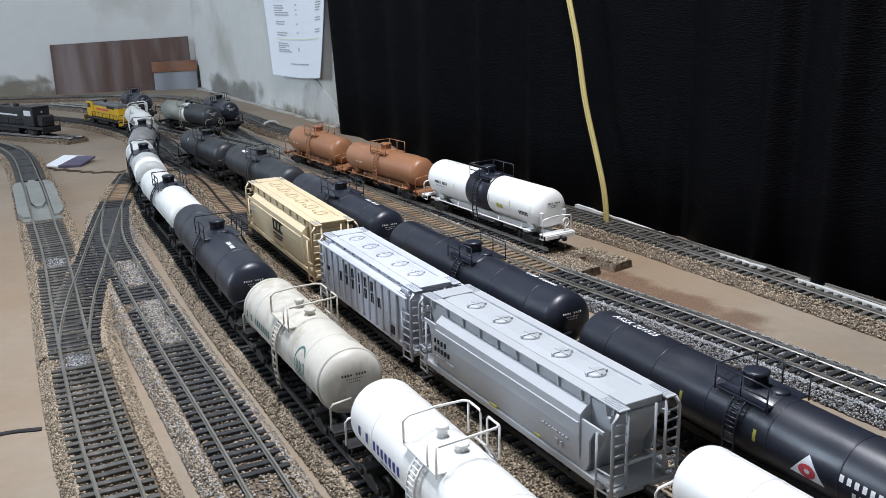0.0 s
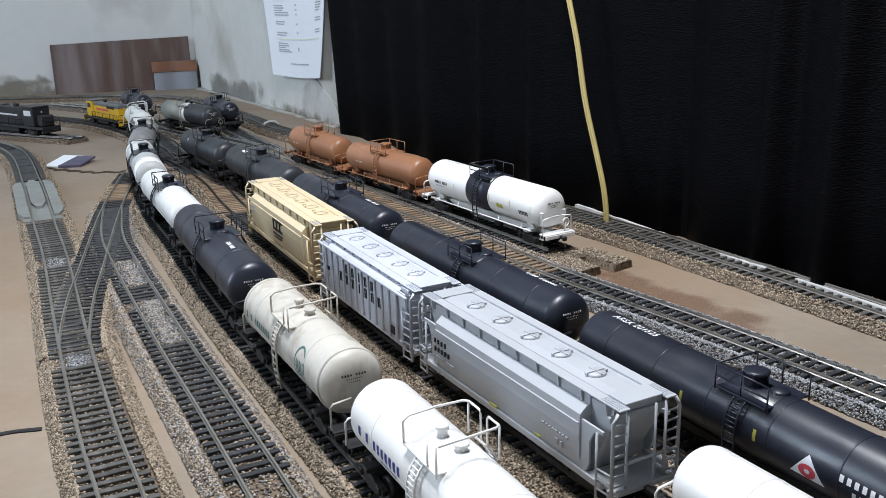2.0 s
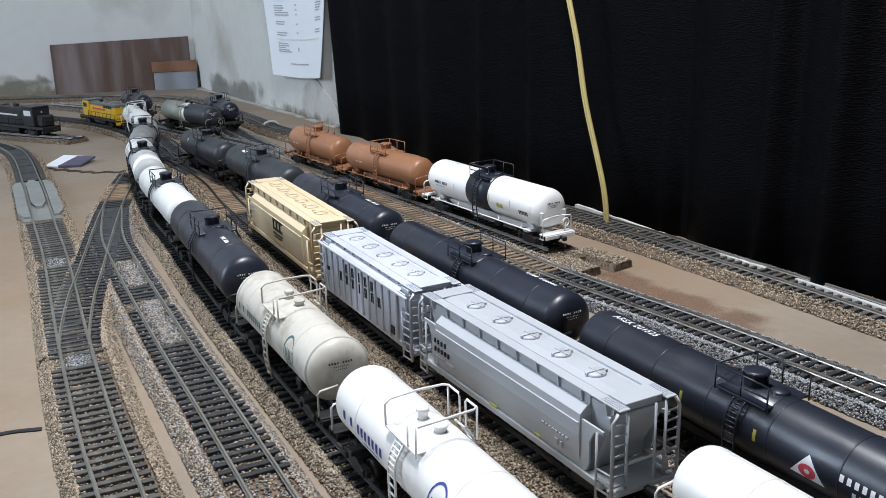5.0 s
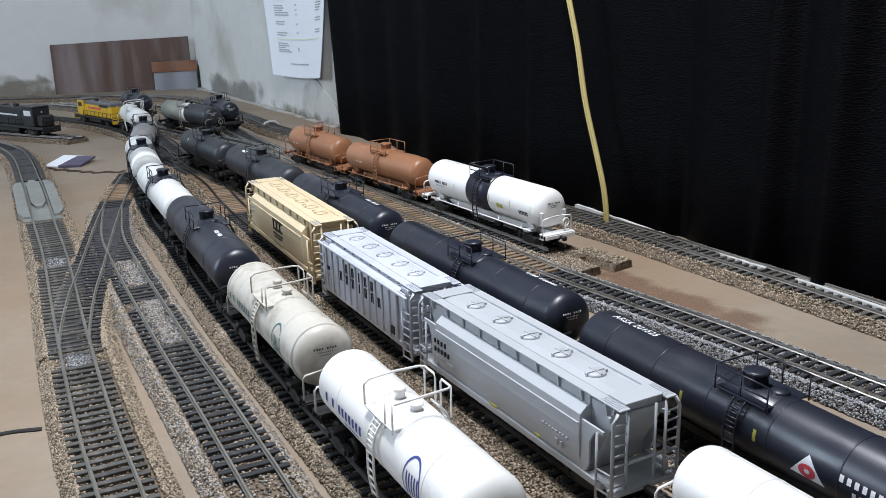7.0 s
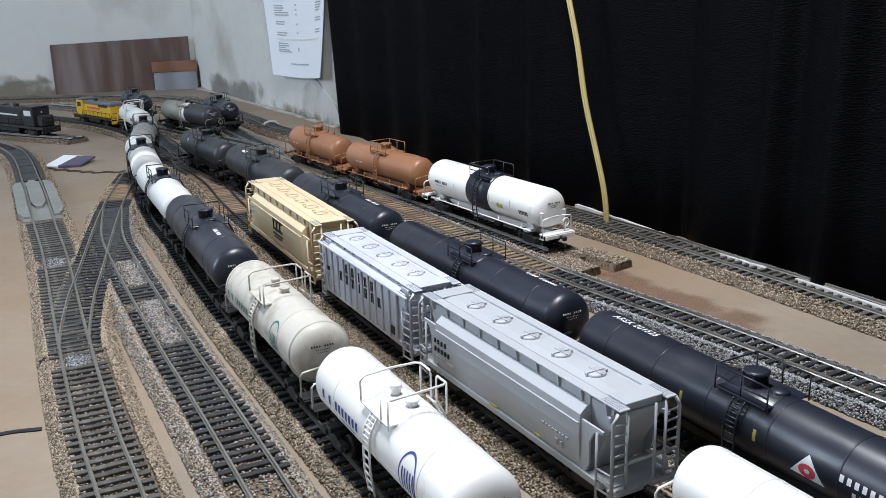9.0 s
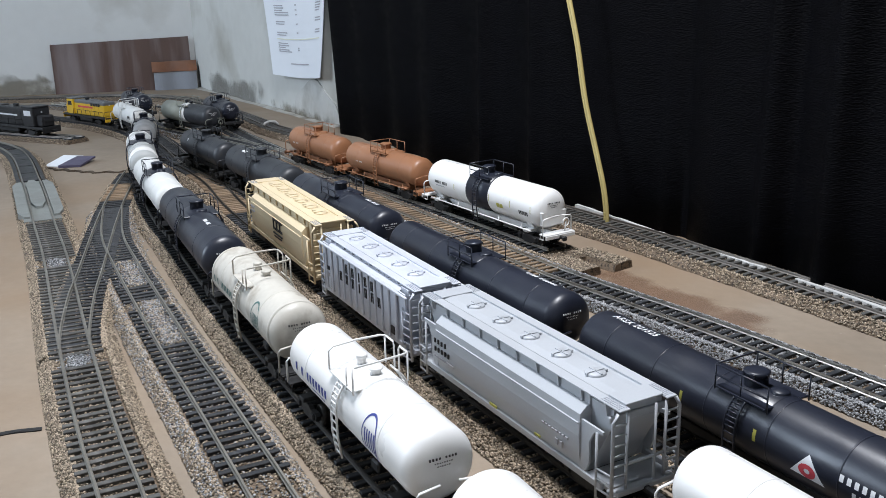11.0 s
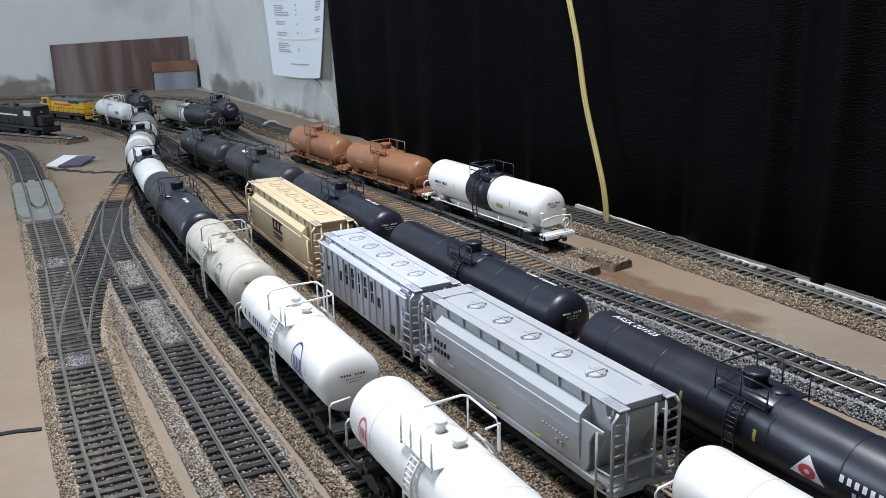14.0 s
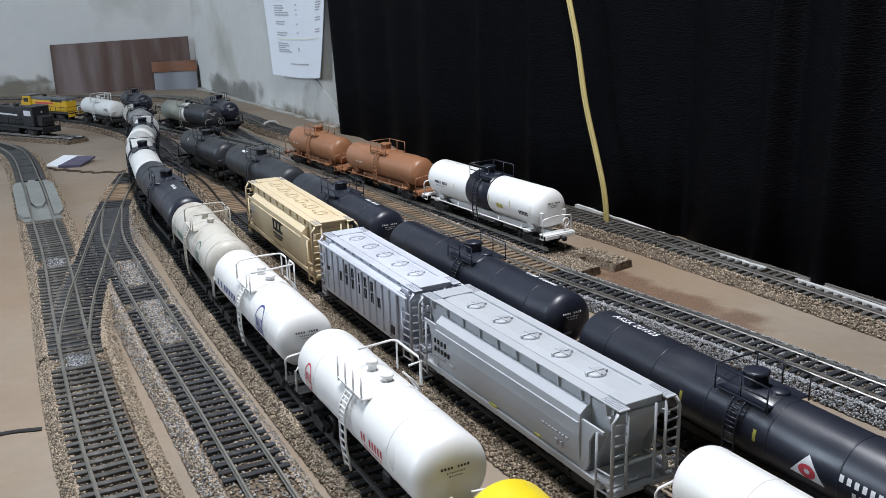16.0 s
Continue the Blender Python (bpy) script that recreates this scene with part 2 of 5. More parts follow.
def smooth_path(pts, step=0.004):
    """A smooth curve through plan points, at even steps."""
    p = [Vector((a[0], a[1], 0)) for a in pts]
    p = [2 * p[0] - p[1]] + p + [2 * p[-1] - p[-2]]
    out = []
    for i in range(1, len(p) - 2):
        a, b, c, d = p[i - 1:i + 3]
        n = max(2, int((c - b).length / 0.002))
        for k in range(n):
            t = k / n
            out.append(0.5 * (2 * b + (c - a) * t + (2 * a - 5 * b + 4 * c - d) * t * t + (3 * b - a - 3 * c + d) * t ** 3))
    out.append(p[-2])
    for _ in range(40):
        out = [out[0]] + [(out[i - 1] + 2 * out[i] + out[i + 1]) / 4 for i in range(1, len(out) - 1)] + [out[-1]]
    s = [0.0]
    for a, b in zip(out, out[1:]):
        s.append(s[-1] + (b - a).length)
    n = int(s[-1] / step)
    xs = np.interp(np.linspace(0, s[-1], n + 1), s, [q.x for q in out])
    ys = np.interp(np.linspace(0, s[-1], n + 1), s, [q.y for q in out])
    return np.c_[xs, ys], s[-1] / n


class Path:
    def __init__(self, pts):
        self.p, self.step = smooth_path(pts)
        self.length = self.step * (len(self.p) - 1)

    def at(self, s):
        q = s / self.step
        i = min(max(int(math.floor(q)), 0), len(self.p) - 2)
        a, b = self.p[i], self.p[i + 1]
        x, y = a + (b - a) * (q - i)
        return Vector((x, y, RT + sag(y)))

    def way(self, s):
        return (self.at(s + 0.004) - self.at(s - 0.004)).normalized()

    def near(self, x, y):
        d = (self.p[:, 0] - x) ** 2 + (self.p[:, 1] - y) ** 2
        return float(np.argmin(d)) * self.step

    def car(self, s, half):
        """The pose of a car at s, whose trucks stand half to either side."""
        a, b = self.at(s - half), self.at(s + half)
        x = (b - a).normalized()
        y = Vector((0, 0, 1)).cross(x).normalized()
        return Matrix.Translation((a + b) / 2) @ Matrix((x, y, x.cross(y))).transposed().to_4x4()


LEAD = Path([(-0.105, 0.275), (-0.140, 0.349), (-0.163, 0.393), (-0.191, 0.450), (-0.216, 0.503), (-0.246, 0.568), (-0.312, 0.713), (-0.366, 0.824), (-0.424, 0.945), (-0.465, 1.028), (-0.523, 1.143), (-0.574, 1.227), (-0.63, 1.29), (-0.74, 1.37), (-0.95, 1.47)])
CROSS = Path([(-0.222, 0.515), (-0.234, 0.547), (-0.254, 0.613), (-0.267, 0.665), (-0.280, 0.715), (-0.302, 0.800), (-0.325, 0.896), (-0.341, 0.975), (-0.354, 1.045)])
SIDING = Path([(-0.045, 0.285), (-0.076, 0.348), (-0.095, 0.386), (-0.125, 0.445), (-0.160, 0.512), (-0.202, 0.596), (-0.242, 0.677), (-0.285, 0.770), (-0.320, 0.875)])
MAIN = Path([(0.2284, -0.1508), (0.1134, 0.0792), (0.0559, 0.1942), (-0.0018, 0.3116), (-0.0751, 0.4522), (-0.1481, 0.5969), (-0.2203, 0.7510), (-0.265, 0.844), (-0.334, 1.019), (-0.377, 1.185), (-0.414, 1.285), (-0.465, 1.38), (-0.55, 1.485), (-0.660, 1.575), (-0.79, 1.65), (-1.0, 1.735), (-1.3, 1.80)])
HOPPERS = Path([(0.23, 0.06), (0.135, 0.225), (0.04, 0.3985), (-0.035, 0.536), (-0.114, 0.694), (-0.155, 0.775), (-0.201, 0.87), (-0.240, 0.963), (-0.272, 1.026), (-0.307, 1.085), (-0.345, 1.145), (-0.372, 1.20)])
TANKS = Path([(0.252, 0.118), (0.196, 0.225), (0.132, 0.3405), (0.0725, 0.454), (0.0145, 0.553), (-0.039, 0.652), (-0.085, 0.735), (-0.137, 0.828), (-0.186, 0.912), (-0.229, 0.977), (-0.262, 1.028), (-0.310, 1.108), (-0.352, 1.20), (-0.40, 1.30), (-0.45, 1.385)])
OPEN_TRACK = Path([(0.36, 0.215), (0.30, 0.307), (0.223, 0.428), (0.186, 0.486), (0.150, 0.540), (0.093, 0.619), (0.050, 0.687), (-0.044, 0.850), (-0.082, 0.920), (-0.160, 1.066), (-0.230, 1.180), (-0.306, 1.277), (-0.360, 1.340), (-0.44, 1.445), (-0.503, 1.55), (-0.60, 1.69), (-0.75, 1.82)])
STUB = Path([(0.117, 0.652), (0.090, 0.695), (-0.002, 0.840), (-0.103, 0.985), (-0.178, 1.10), (-0.265, 1.27), (-0.33, 1.407), (-0.38, 1.50), (-0.434, 1.60), (-0.52, 1.745)])
BACK = Path([(0.40, 0.335), (0.33, 0.452), (0.277, 0.544), (0.241, 0.608), (0.201, 0.674), (0.173, 0.722), (0.124, 0.797), (-0.05, 1.07), (-0.231, 1.350), (-0.272, 1.430), (-0.329, 1.55), (-0.413, 1.709), (-0.51, 1.865), (-0.637, 1.955), (-0.77, 1.97), (-0.95, 1.96), (-1.3, 1.95)])
SPUR = Path([(-0.522, 1.325), (-0.593, 1.362), (-0.71, 1.43), (-0.9, 1.53)])
CORNER = Vector((-0.575, 2.232, 0))
SIDE_WAY = (Vector((0.154, 0.850, 0)) - CORNER).normalized()
SIDE_IN = Vector((SIDE_WAY.y, -SIDE_WAY.x, 0))
if SIDE_IN.x > 0:
    SIDE_IN = -SIDE_IN
BACK_WAY = (Vector((-0.989, 2.108, 0)) - CORNER).normalized()
BACK_IN = Vector((-BACK_WAY.y, BACK_WAY.x, 0))
if BACK_IN.y > 0:
    BACK_IN = -BACK_IN


# ---- the room ----
def wall_box(name, a, way, out, length, z0, z1, m, thick=0.08):
    g = Geo()
    pts = [a, a + way * length, a + way * length + out * thick, a + out * thick]
    g.add([(p.x, p.y, z) for z in (z0, z1) for p in pts], [(0, 1, 2, 3), (4, 5, 6, 7), (0, 1, 5, 4), (1, 2, 6, 5), (2, 3, 7, 6), (3, 0, 4, 7)])
    return solid(name, g, m, kind="structure")


Z0, Z1 = -0.95, 1.45
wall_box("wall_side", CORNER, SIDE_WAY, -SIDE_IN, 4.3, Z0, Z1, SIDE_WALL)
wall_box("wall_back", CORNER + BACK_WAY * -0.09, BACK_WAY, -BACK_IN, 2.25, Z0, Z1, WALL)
wall_box("wall_rear", Vector((-2.7, -1.6, 0)), Vector((1, 0, 0)), Vector((0, -1, 0)), 4.4, Z0, Z1, WALL)
# unseen left wall, with a gap made for the added fill lamp
for k, (y0, y1, za, zb) in enumerate(((-1.6, 0.1, Z0, Z1), (1.1, 1.9, Z0, Z1), (0.1, 1.1, Z0, 0.4), (0.1, 1.1, 1.4, Z1))):
    wall_box("wall_left_%d" % (k + 1), Vector((-2.62, y0, 0)), Vector((0, 1, 0)), Vector((-1, 0, 0)), y1 - y0, za, zb, WALL)
solid("floor", Geo().box((-0.4, 0.4, Z0 - 0.03), (5.2, 4.6, 0.06)), FLOOR, kind="structure")
solid("ceiling", Geo().box((-0.4, 0.4, Z1 + 0.03), (5.2, 4.6, 0.06)), CEIL, kind="structure")


def tabletop():
    g = Geo()
    xs, ys = np.linspace(-2.2, 0.95, 64), np.linspace(-0.55, 2.35, 120)
    pts = [(x, y, sag(y)) for y in ys for x in xs]
    n = len(xs)
    f = [(j * n + i, j * n + i + 1, (j + 1) * n + i + 1, (j + 1) * n + i) for j in range(len(ys) - 1) for i in range(n - 1)]
    g.add(pts, f)
    low = len(pts)
    rim = [j for j in range(n)] + [j * n + n - 1 for j in range(1, len(ys))] + [(len(ys) - 1) * n + i for i in range(n - 2, -1, -1)] + [j * n for j in range(len(ys) - 2, 0, -1)]
    g.add([(pts[i][0], pts[i][1], pts[i][2] - 0.02) for i in rim], [tuple(range(len(rim)))])
    for k in range(len(rim)):
        k2 = (k + 1) % len(rim)
        g.f.append((rim[k], rim[k2], low + k2, low + k))
        g.smooth.append(False)
    return solid("tabletop", g, TABLE, "tan raw board tabletop with brown stains", "tabletop", kind="structure")


tabletop()


def ribbon(a, b, w, z, h, wob=0.0, n=24, seed=1, rag=1.0):
    """A long flat strip on the table, with an uneven edge."""
    g, rnd = Geo(), random.Random(seed)
    a, b = Vector((*a, 0)), Vector((*b, 0))
    d = (b - a).normalized()
    side = Vector((-d.y, d.x, 0))
    pts = []
    for i in range(n + 1):
        p = a.lerp(b, i / n) + side * (wob * math.sin(i * 1.3 + seed) + rnd.uniform(-wob, wob) * 0.5)
        for s, t in ((-1, 0), (-1, 1), (1, 1), (1, 0)):
            q = p + side * s * w / 2 * (1 + rag * rnd.uniform(-0.3, 0.2))
            pts.append((q.x, q.y, z + sag(q.y) + (h * (1 + rag * rnd.uniform(-0.4, 0.4)) if t else 0)))
    f = [(4 * i + k, 4 * i + (k + 1) % 4, 4 * i + 4 + (k + 1) % 4, 4 * i + 4 + k) for i in range(n) for k in range(4)]
    f += [(0, 1, 2, 3), (4 * n, 4 * n + 1, 4 * n + 2, 4 * n + 3)]
    return g.add(pts, f)


solid("board_seam", ribbon((-0.51, 1.13), (-0.415, 1.085), 0.0045, 0, 0.0016, 0.0025, seed=3), SEAM, kind="structure")
solid("board_seam", ribbon((-0.415, 1.085), (-0.29, 1.085), 0.004, 0, 0.0015, 0.0025, seed=4), SEAM, kind="structure")
solid("board_seam", ribbon((-0.34, 0.392), (-0.208, 0.4295), 0.0035, 0, 0.0006, 0.0006, seed=5), UNDER, kind="structure")
solid("board_lip", ribbon((-0.30, 1.095), (-0.255, 1.088), 0.012, 0.001, 0.003, 0.002, seed=8), TABLE, kind="structure")


# black curtain along the side wall
def curtain():
    g = Geo()
    ds = np.concatenate([np.linspace(0.940, 2.6, 420), np.linspace(2.61, 3.4, 60)])
    zs = np.linspace(-0.035, 1.35, 14)
    rnd = random.Random(4)
    waves = [(rnd.uniform(14, 60), rnd.uniform(0, 6), rnd.uniform(0.0008, 0.0032)) for _ in range(7)]
    creases = [(1.385, 0.005), (1.485, 0.004), (1.66, 0.005), (1.775, 0.010), (1.835, 0.007), (1.97, 0.012), (2.15, 0.01)]
    rows = []
    for layer in (0.0, -0.003):
        for z in zs:
            for d in ds:
                o = (0.025 if d < 1.45 else 0.025 - 0.009 * min(1.0, (d - 1.45) / 0.1)) + layer + sum(a * math.sin(w * d + p + 0.15 * z * w / 10) for w, p, a in waves)
                for c, a in creases:
                    o += a * math.exp(-(((d - c - 0.02 * (z - 0.1)) / 0.010) ** 2)) - 0.5 * a * math.exp(-(((d - c - 0.016) / 0.012) ** 2))
                lean = (0.036 - 0.11 * z) * max(0.0, 1 - (d - 0.94) / 0.3)
                p = CORNER + SIDE_WAY * (d + lean) + SIDE_IN * max(o, 0.004)
                rows.append((p.x, p.y, z))
    n, m = len(ds), len(zs)
    f = [(k * n * m + j * n + i, k * n * m + j * n + i + 1, k * n * m + (j + 1) * n + i + 1, k * n * m + (j + 1) * n + i) for k in range(2) for j in range(m - 1) for i in range(n - 1)]
    f += [(j * n, (j + 1) * n, n * m + (j + 1) * n, n * m + j * n) for j in range(m - 1)]
    f += [(i, i + 1, n * m + i + 1, n * m + i) for i in range(n - 1)]
    g.add(rows, f, True)
    return solid("curtain", g, CLOTH, "black woven cloth curtain hanging in soft folds", "curtain")


curtain()


def wall_point(d, off, z):
    p = CORNER + SIDE_WAY * d + SIDE_IN * off
    return Vector((p.x, p.y, z))


def cord():
    rows = [(1.36, 0.9), (1.43, 0.55), (1.500, 0.37), (1.528, 0.285), (1.545, 0.238), (1.5605, 0.194), (1.574, 0.156), (1.587, 0.108), (1.604, 0.066), (1.615, 0.038), (1.620, 0.016), (1.621, -0.004)]
    pts = [wall_point(d, 0.043, z) for d, z in rows]
    fine = []
    for i in range(len(pts) - 1):
        for k in range(6):
            t = k / 6
            a, b, c, e = pts[max(i - 1, 0)], pts[i], pts[i + 1], pts[min(i + 2, len(pts) - 1)]
            fine.append(0.5 * (2 * b + (c - a) * t + (2 * a - 5 * b + 4 * c - e) * t * t + (3 * b - a - 3 * c + e) * t ** 3))
    g = Geo()
    for s in (-0.0013, 0.0013):
        g.tube([p + SIDE_WAY * s for p in fine + [pts[-1]]], 0.0018, 8)
    return solid("extension_cord", g, CORD, "dull yellow twin-core cord hanging down a curtain", "cord")


cord()


def edge_strip():
    """The broken white edge of the board behind the last track."""
    for k, (d0, d1) in enumerate(((1.56, 1.668), (1.674, 1.728), (1.742, 1.790), (1.818, 2.06), (2.07, 2.5))):
        a, b = wall_point(d0, 0.031, 0), wall_point(d1, 0.031, 0)
        solid("trim_%d" % (k + 1), ribbon((a.x, a.y), (b.x, b.y), 0.0032, 0, 0.0092, 0.0003, 10, seed=k, rag=0.08), WHITE_EDGE, kind="structure")


edge_strip()


# ledge of loose plaster and dirt at the foot of the side wall
def wall_foot():
    g = Geo()
    pts, n = [], 60
    for i in range(n + 1):
        d = 0.02 + 0.89 * i / n
        w = 0.024 + 0.010 * noise.noise((d * 9, 0, 0))
        for off, h in ((0.001, 0.003 + 0.003 * noise.noise((d * 14, 3, 0))), (w * 0.4, 0.0015), (w, 0.0)):
            p = wall_point(d, off, 0)
            pts.append((p.x, p.y, sag(p.y) + h - 0.001))
    f = [(3 * i + k, 3 * i + k + 1, 3 * i + 4 + k, 3 * i + 3 + k) for i in range(n) for k in range(2)]
    g.add(pts, f, True)
    solid("wall_foot", g, PATCH, kind="structure")
    h = Geo()
    pts = []
    for i in range(21):
        a = math.pi * i / 20
        pts.append(wall_point(0.80 + 0.105 * math.cos(a), 0.002, -0.01 + 0.062 * math.sin(a) * (1 + 0.1 * math.sin(5 * a))))
    back = [p - SIDE_IN * 0.003 for p in pts]
    m = len(pts)
    h.add(pts + back, [tuple(range(m)), tuple(range(m, 2 * m))[::-1]] + [(i, i + 1, m + i + 1, m + i) for i in range(m - 1)])
    solid("wall_patch", h, CHALK, kind="structure")


wall_foot()


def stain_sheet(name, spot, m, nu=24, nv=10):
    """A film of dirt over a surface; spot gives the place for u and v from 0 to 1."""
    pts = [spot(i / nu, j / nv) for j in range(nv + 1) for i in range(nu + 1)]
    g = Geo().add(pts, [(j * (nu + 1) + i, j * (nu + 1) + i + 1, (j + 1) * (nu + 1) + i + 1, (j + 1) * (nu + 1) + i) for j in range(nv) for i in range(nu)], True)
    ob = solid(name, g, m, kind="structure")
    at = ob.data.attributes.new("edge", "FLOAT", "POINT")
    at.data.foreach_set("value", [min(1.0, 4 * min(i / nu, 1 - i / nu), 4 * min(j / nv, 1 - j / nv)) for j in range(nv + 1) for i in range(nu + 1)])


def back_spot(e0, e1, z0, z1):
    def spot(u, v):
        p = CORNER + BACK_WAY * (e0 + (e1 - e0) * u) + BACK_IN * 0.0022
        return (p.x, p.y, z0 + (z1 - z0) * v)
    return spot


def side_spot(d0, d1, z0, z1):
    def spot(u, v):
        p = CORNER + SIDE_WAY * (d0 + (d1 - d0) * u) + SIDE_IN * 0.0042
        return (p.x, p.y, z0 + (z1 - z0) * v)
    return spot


def flat_spot(a, b, w):
    a, b = Vector((*a, 0)), Vector((*b, 0))
    n = Vector((-(b - a).y, (b - a).x, 0)).normalized()

    def spot(u, v):
        p = a.lerp(b, u) + n * w * (v - 0.5)
        return (p.x, p.y, sag(p.y) + 0.0004)
    return spot


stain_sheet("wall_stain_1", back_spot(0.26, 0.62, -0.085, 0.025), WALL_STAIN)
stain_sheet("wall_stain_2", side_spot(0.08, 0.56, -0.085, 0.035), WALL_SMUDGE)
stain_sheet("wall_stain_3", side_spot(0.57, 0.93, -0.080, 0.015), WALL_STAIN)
stain_sheet("table_stain", flat_spot((0.095, 0.665), (0.205, 0.515), 0.075), EARTH)


def notice():
    """A printed sheet, pinned high and curling off the wall at its foot."""
    base = thing("notice_sheet", Matrix(), "white printed sheet of paper hanging askew on a wall", "paper")

    def spot(u, v, lift=0.0):
        d = 0.645 + 0.232 * u + v * (0.035 * u - 0.125 * (1 - u))
        z = 0.054 + 0.013 * u + 0.300 * v - 0.004 * math.sin(math.pi * u)
        off = 0.006 + 0.014 * (1 - v) ** 2 * (0.4 + 0.6 * abs(2 * u - 1) ** 2) + lift
        return wall_point(d, off, z)

    g = Geo()
    n, m = 14, 18
    pts = [spot(i / n, j / m, k) for k in (0, -0.0008) for j in range(m + 1) for i in range(n + 1)]
    q = (n + 1) * (m + 1)
    f = [(k * q + j * (n + 1) + i, k * q + j * (n + 1) + i + 1, k * q + (j + 1) * (n + 1) + i + 1, k * q + (j + 1) * (n + 1) + i) for k in (0, 1) for j in range(m) for i in range(n)]
    g.add(pts, f, True)
    part("sheet", g, PAPER, base)

    def line(u0, u1, v, h, material, name):
        gg = Geo()
        pp = [spot(u0 + (u1 - u0) * i / 6, v + dv, 0.0008) for dv in (0, h) for i in range(7)]
        gg.add(pp, [(i, i + 1, 8 + i, 7 + i) for i in range(6)])
        part(name, gg, material, base)

    rnd = random.Random(6)
    for v in (0.135, 0.145, 0.157, 0.168, 0.18, 0.225, 0.238, 0.285, 0.298, 0.335, 0.348, 0.360, 0.373, 0.386, 0.42, 0.432, 0.47, 0.483, 0.496):
        line(0.17, 0.17 + rnd.uniform(0.12, 0.26), v, 0.006, INK, "text_line")
        if rnd.random() < 0.7:
            line(0.52, 0.55, v, 0.006, INK, "text_line")
        if v > 0.21:
            line(0.86, 0.86 + rnd.uniform(0.06, 0.10), v + 0.01, 0.006, INK, "text_line")
    line(0.36, 0.72, 0.07, 0.007, INK, "text_line")
    line(0.16, 0.94, 0.203, 0.006, MARKER, "marker_line")


notice()


def on_back(e, off, z):
    p = CORNER + BACK_WAY * e + BACK_IN * off
    return Vector((p.x, p.y, z))


def leaning_sheet(name, e0, e1, z0, z1a, z1b, off0, off1, thick, m, label, category):
    g = Geo()
    n = 16
    pts = []
    for i in range(n + 1):
        e = e0 + (e1 - e0) * i / n
        bow = 0.003 * math.sin(3 * math.pi * i / n)
        for z, o in ((z0, off0), (z1a + (z1b - z1a) * i / n, off1)):
            for t in (0, thick):
                pts.append(on_back(e, o + t + bow, z))
    f = []
    for i in range(n):
        a, b = 4 * i, 4 * i + 4
        f += [(a, a + 2, b + 2, b), (a + 1, b + 1, b + 3, a + 3), (a + 2, a + 3, b + 3, b + 2), (a, b, b + 1, a + 1)]
    f += [(0, 1, 3, 2), (4 * n, 4 * n + 2, 4 * n + 3, 4 * n + 1)]
    g.add(pts, f)
    return solid(name, g, m, label, category)


leaning_sheet("metal_sheet", 0.012, 0.315, -0.029, 0.090, 0.083, 0.016, 0.006, 0.002, RUST, "brown rusted metal sheet leaning against a wall", "sheet")
small = leaning_sheet("small_panel", 0.002, 0.098, -0.031, 0.013, 0.012, 0.034, 0.028, 0.004, GREY_SHEET, "grey panel with a rusty top strip leaning by a wall", "panel")
strip = leaning_sheet("top_strip", 0.000, 0.101, 0.013, 0.036, 0.035, 0.031, 0.018, 0.004, RUST_RED, "rusty red strip", "strip")
del strip["category"]
strip.parent = small
# black sheet across the open end, in place of the shade behind the panel
side = Geo().add([on_back(-0.006, o, z) for o, z in ((0.004, -0.03), (0.032, -0.03), (0.028, 0.013), (0.016, 0.036), (0.004, 0.036))] + [on_back(-0.003, o, z) for o, z in ((0.004, -0.03), (0.032, -0.03), (0.028, 0.013), (0.016, 0.036), (0.004, 0.036))],
                 [(0, 1, 2, 3, 4), (9, 8, 7, 6, 5)] + [(i, (i + 1) % 5, 5 + (i + 1) % 5, 5 + i) for i in range(5)])
part("end_panel", side, UNDER, small, "black sheet for the shade in the open end")


def scrap():
    base = thing("folded_card", pose(-0.470, 1.150, sag(1.15)), "folded card, white inside and purple outside, on the table", "card")
    g = Geo().add([(-0.022, -0.018, 0.0005), (0.004, -0.026, 0.0005), (0.012, 0.026, 0.004), (-0.020, 0.040, 0.003), (-0.022, -0.018, 0.0015), (0.004, -0.026, 0.0015), (0.012, 0.026, 0.005), (-0.020, 0.040, 0.004)],
                  [(0, 1, 2, 3), (4, 5, 6, 7), (0, 1, 5, 4), (1, 2, 6, 5), (2, 3, 7, 6), (3, 0, 4, 7)])
    part("white_leaf", g, PAPER, base)
    g = Geo().add([(0.000, -0.030, 0.0005), (0.026, -0.026, 0.0005), (0.030, 0.016, 0.004), (0.006, 0.020, 0.004), (0.000, -0.030, 0.0035), (0.026, -0.026, 0.0030), (0.030, 0.016, 0.006), (0.006, 0.020, 0.0062)],
                  [(0, 1, 2, 3), (4, 5, 6, 7), (0, 1, 5, 4), (1, 2, 6, 5), (2, 3, 7, 6), (3, 0, 4, 7)])
    part("purple_leaf", g, TAPE, base)


scrap()


# ---- rolling stock ----
def wheelset_mesh():
    g = Geo()
    for s in (-1, 1):
        y = s * 0.0078
        g.lathe([(y - 0.0014, 0.0), (y - 0.0014, 0.0052), (y - s * 0.0009 if s > 0 else y - 0.0009, 0.0054), (y + 0.0012, 0.0053), (y + 0.0014, 0.0046), (y + 0.0009, 0.0042), (y + 0.0009, 0.0)], 18, "y")
        g.lathe([(y - s * 0.0014, 0.0060), (y - s * 0.0008, 0.0060)], 18, "y")
    g.tube([(0, -0.0105, 0), (0, 0.0105, 0)], 0.001, 6)
    return g.mesh("wheelset", WHEEL)


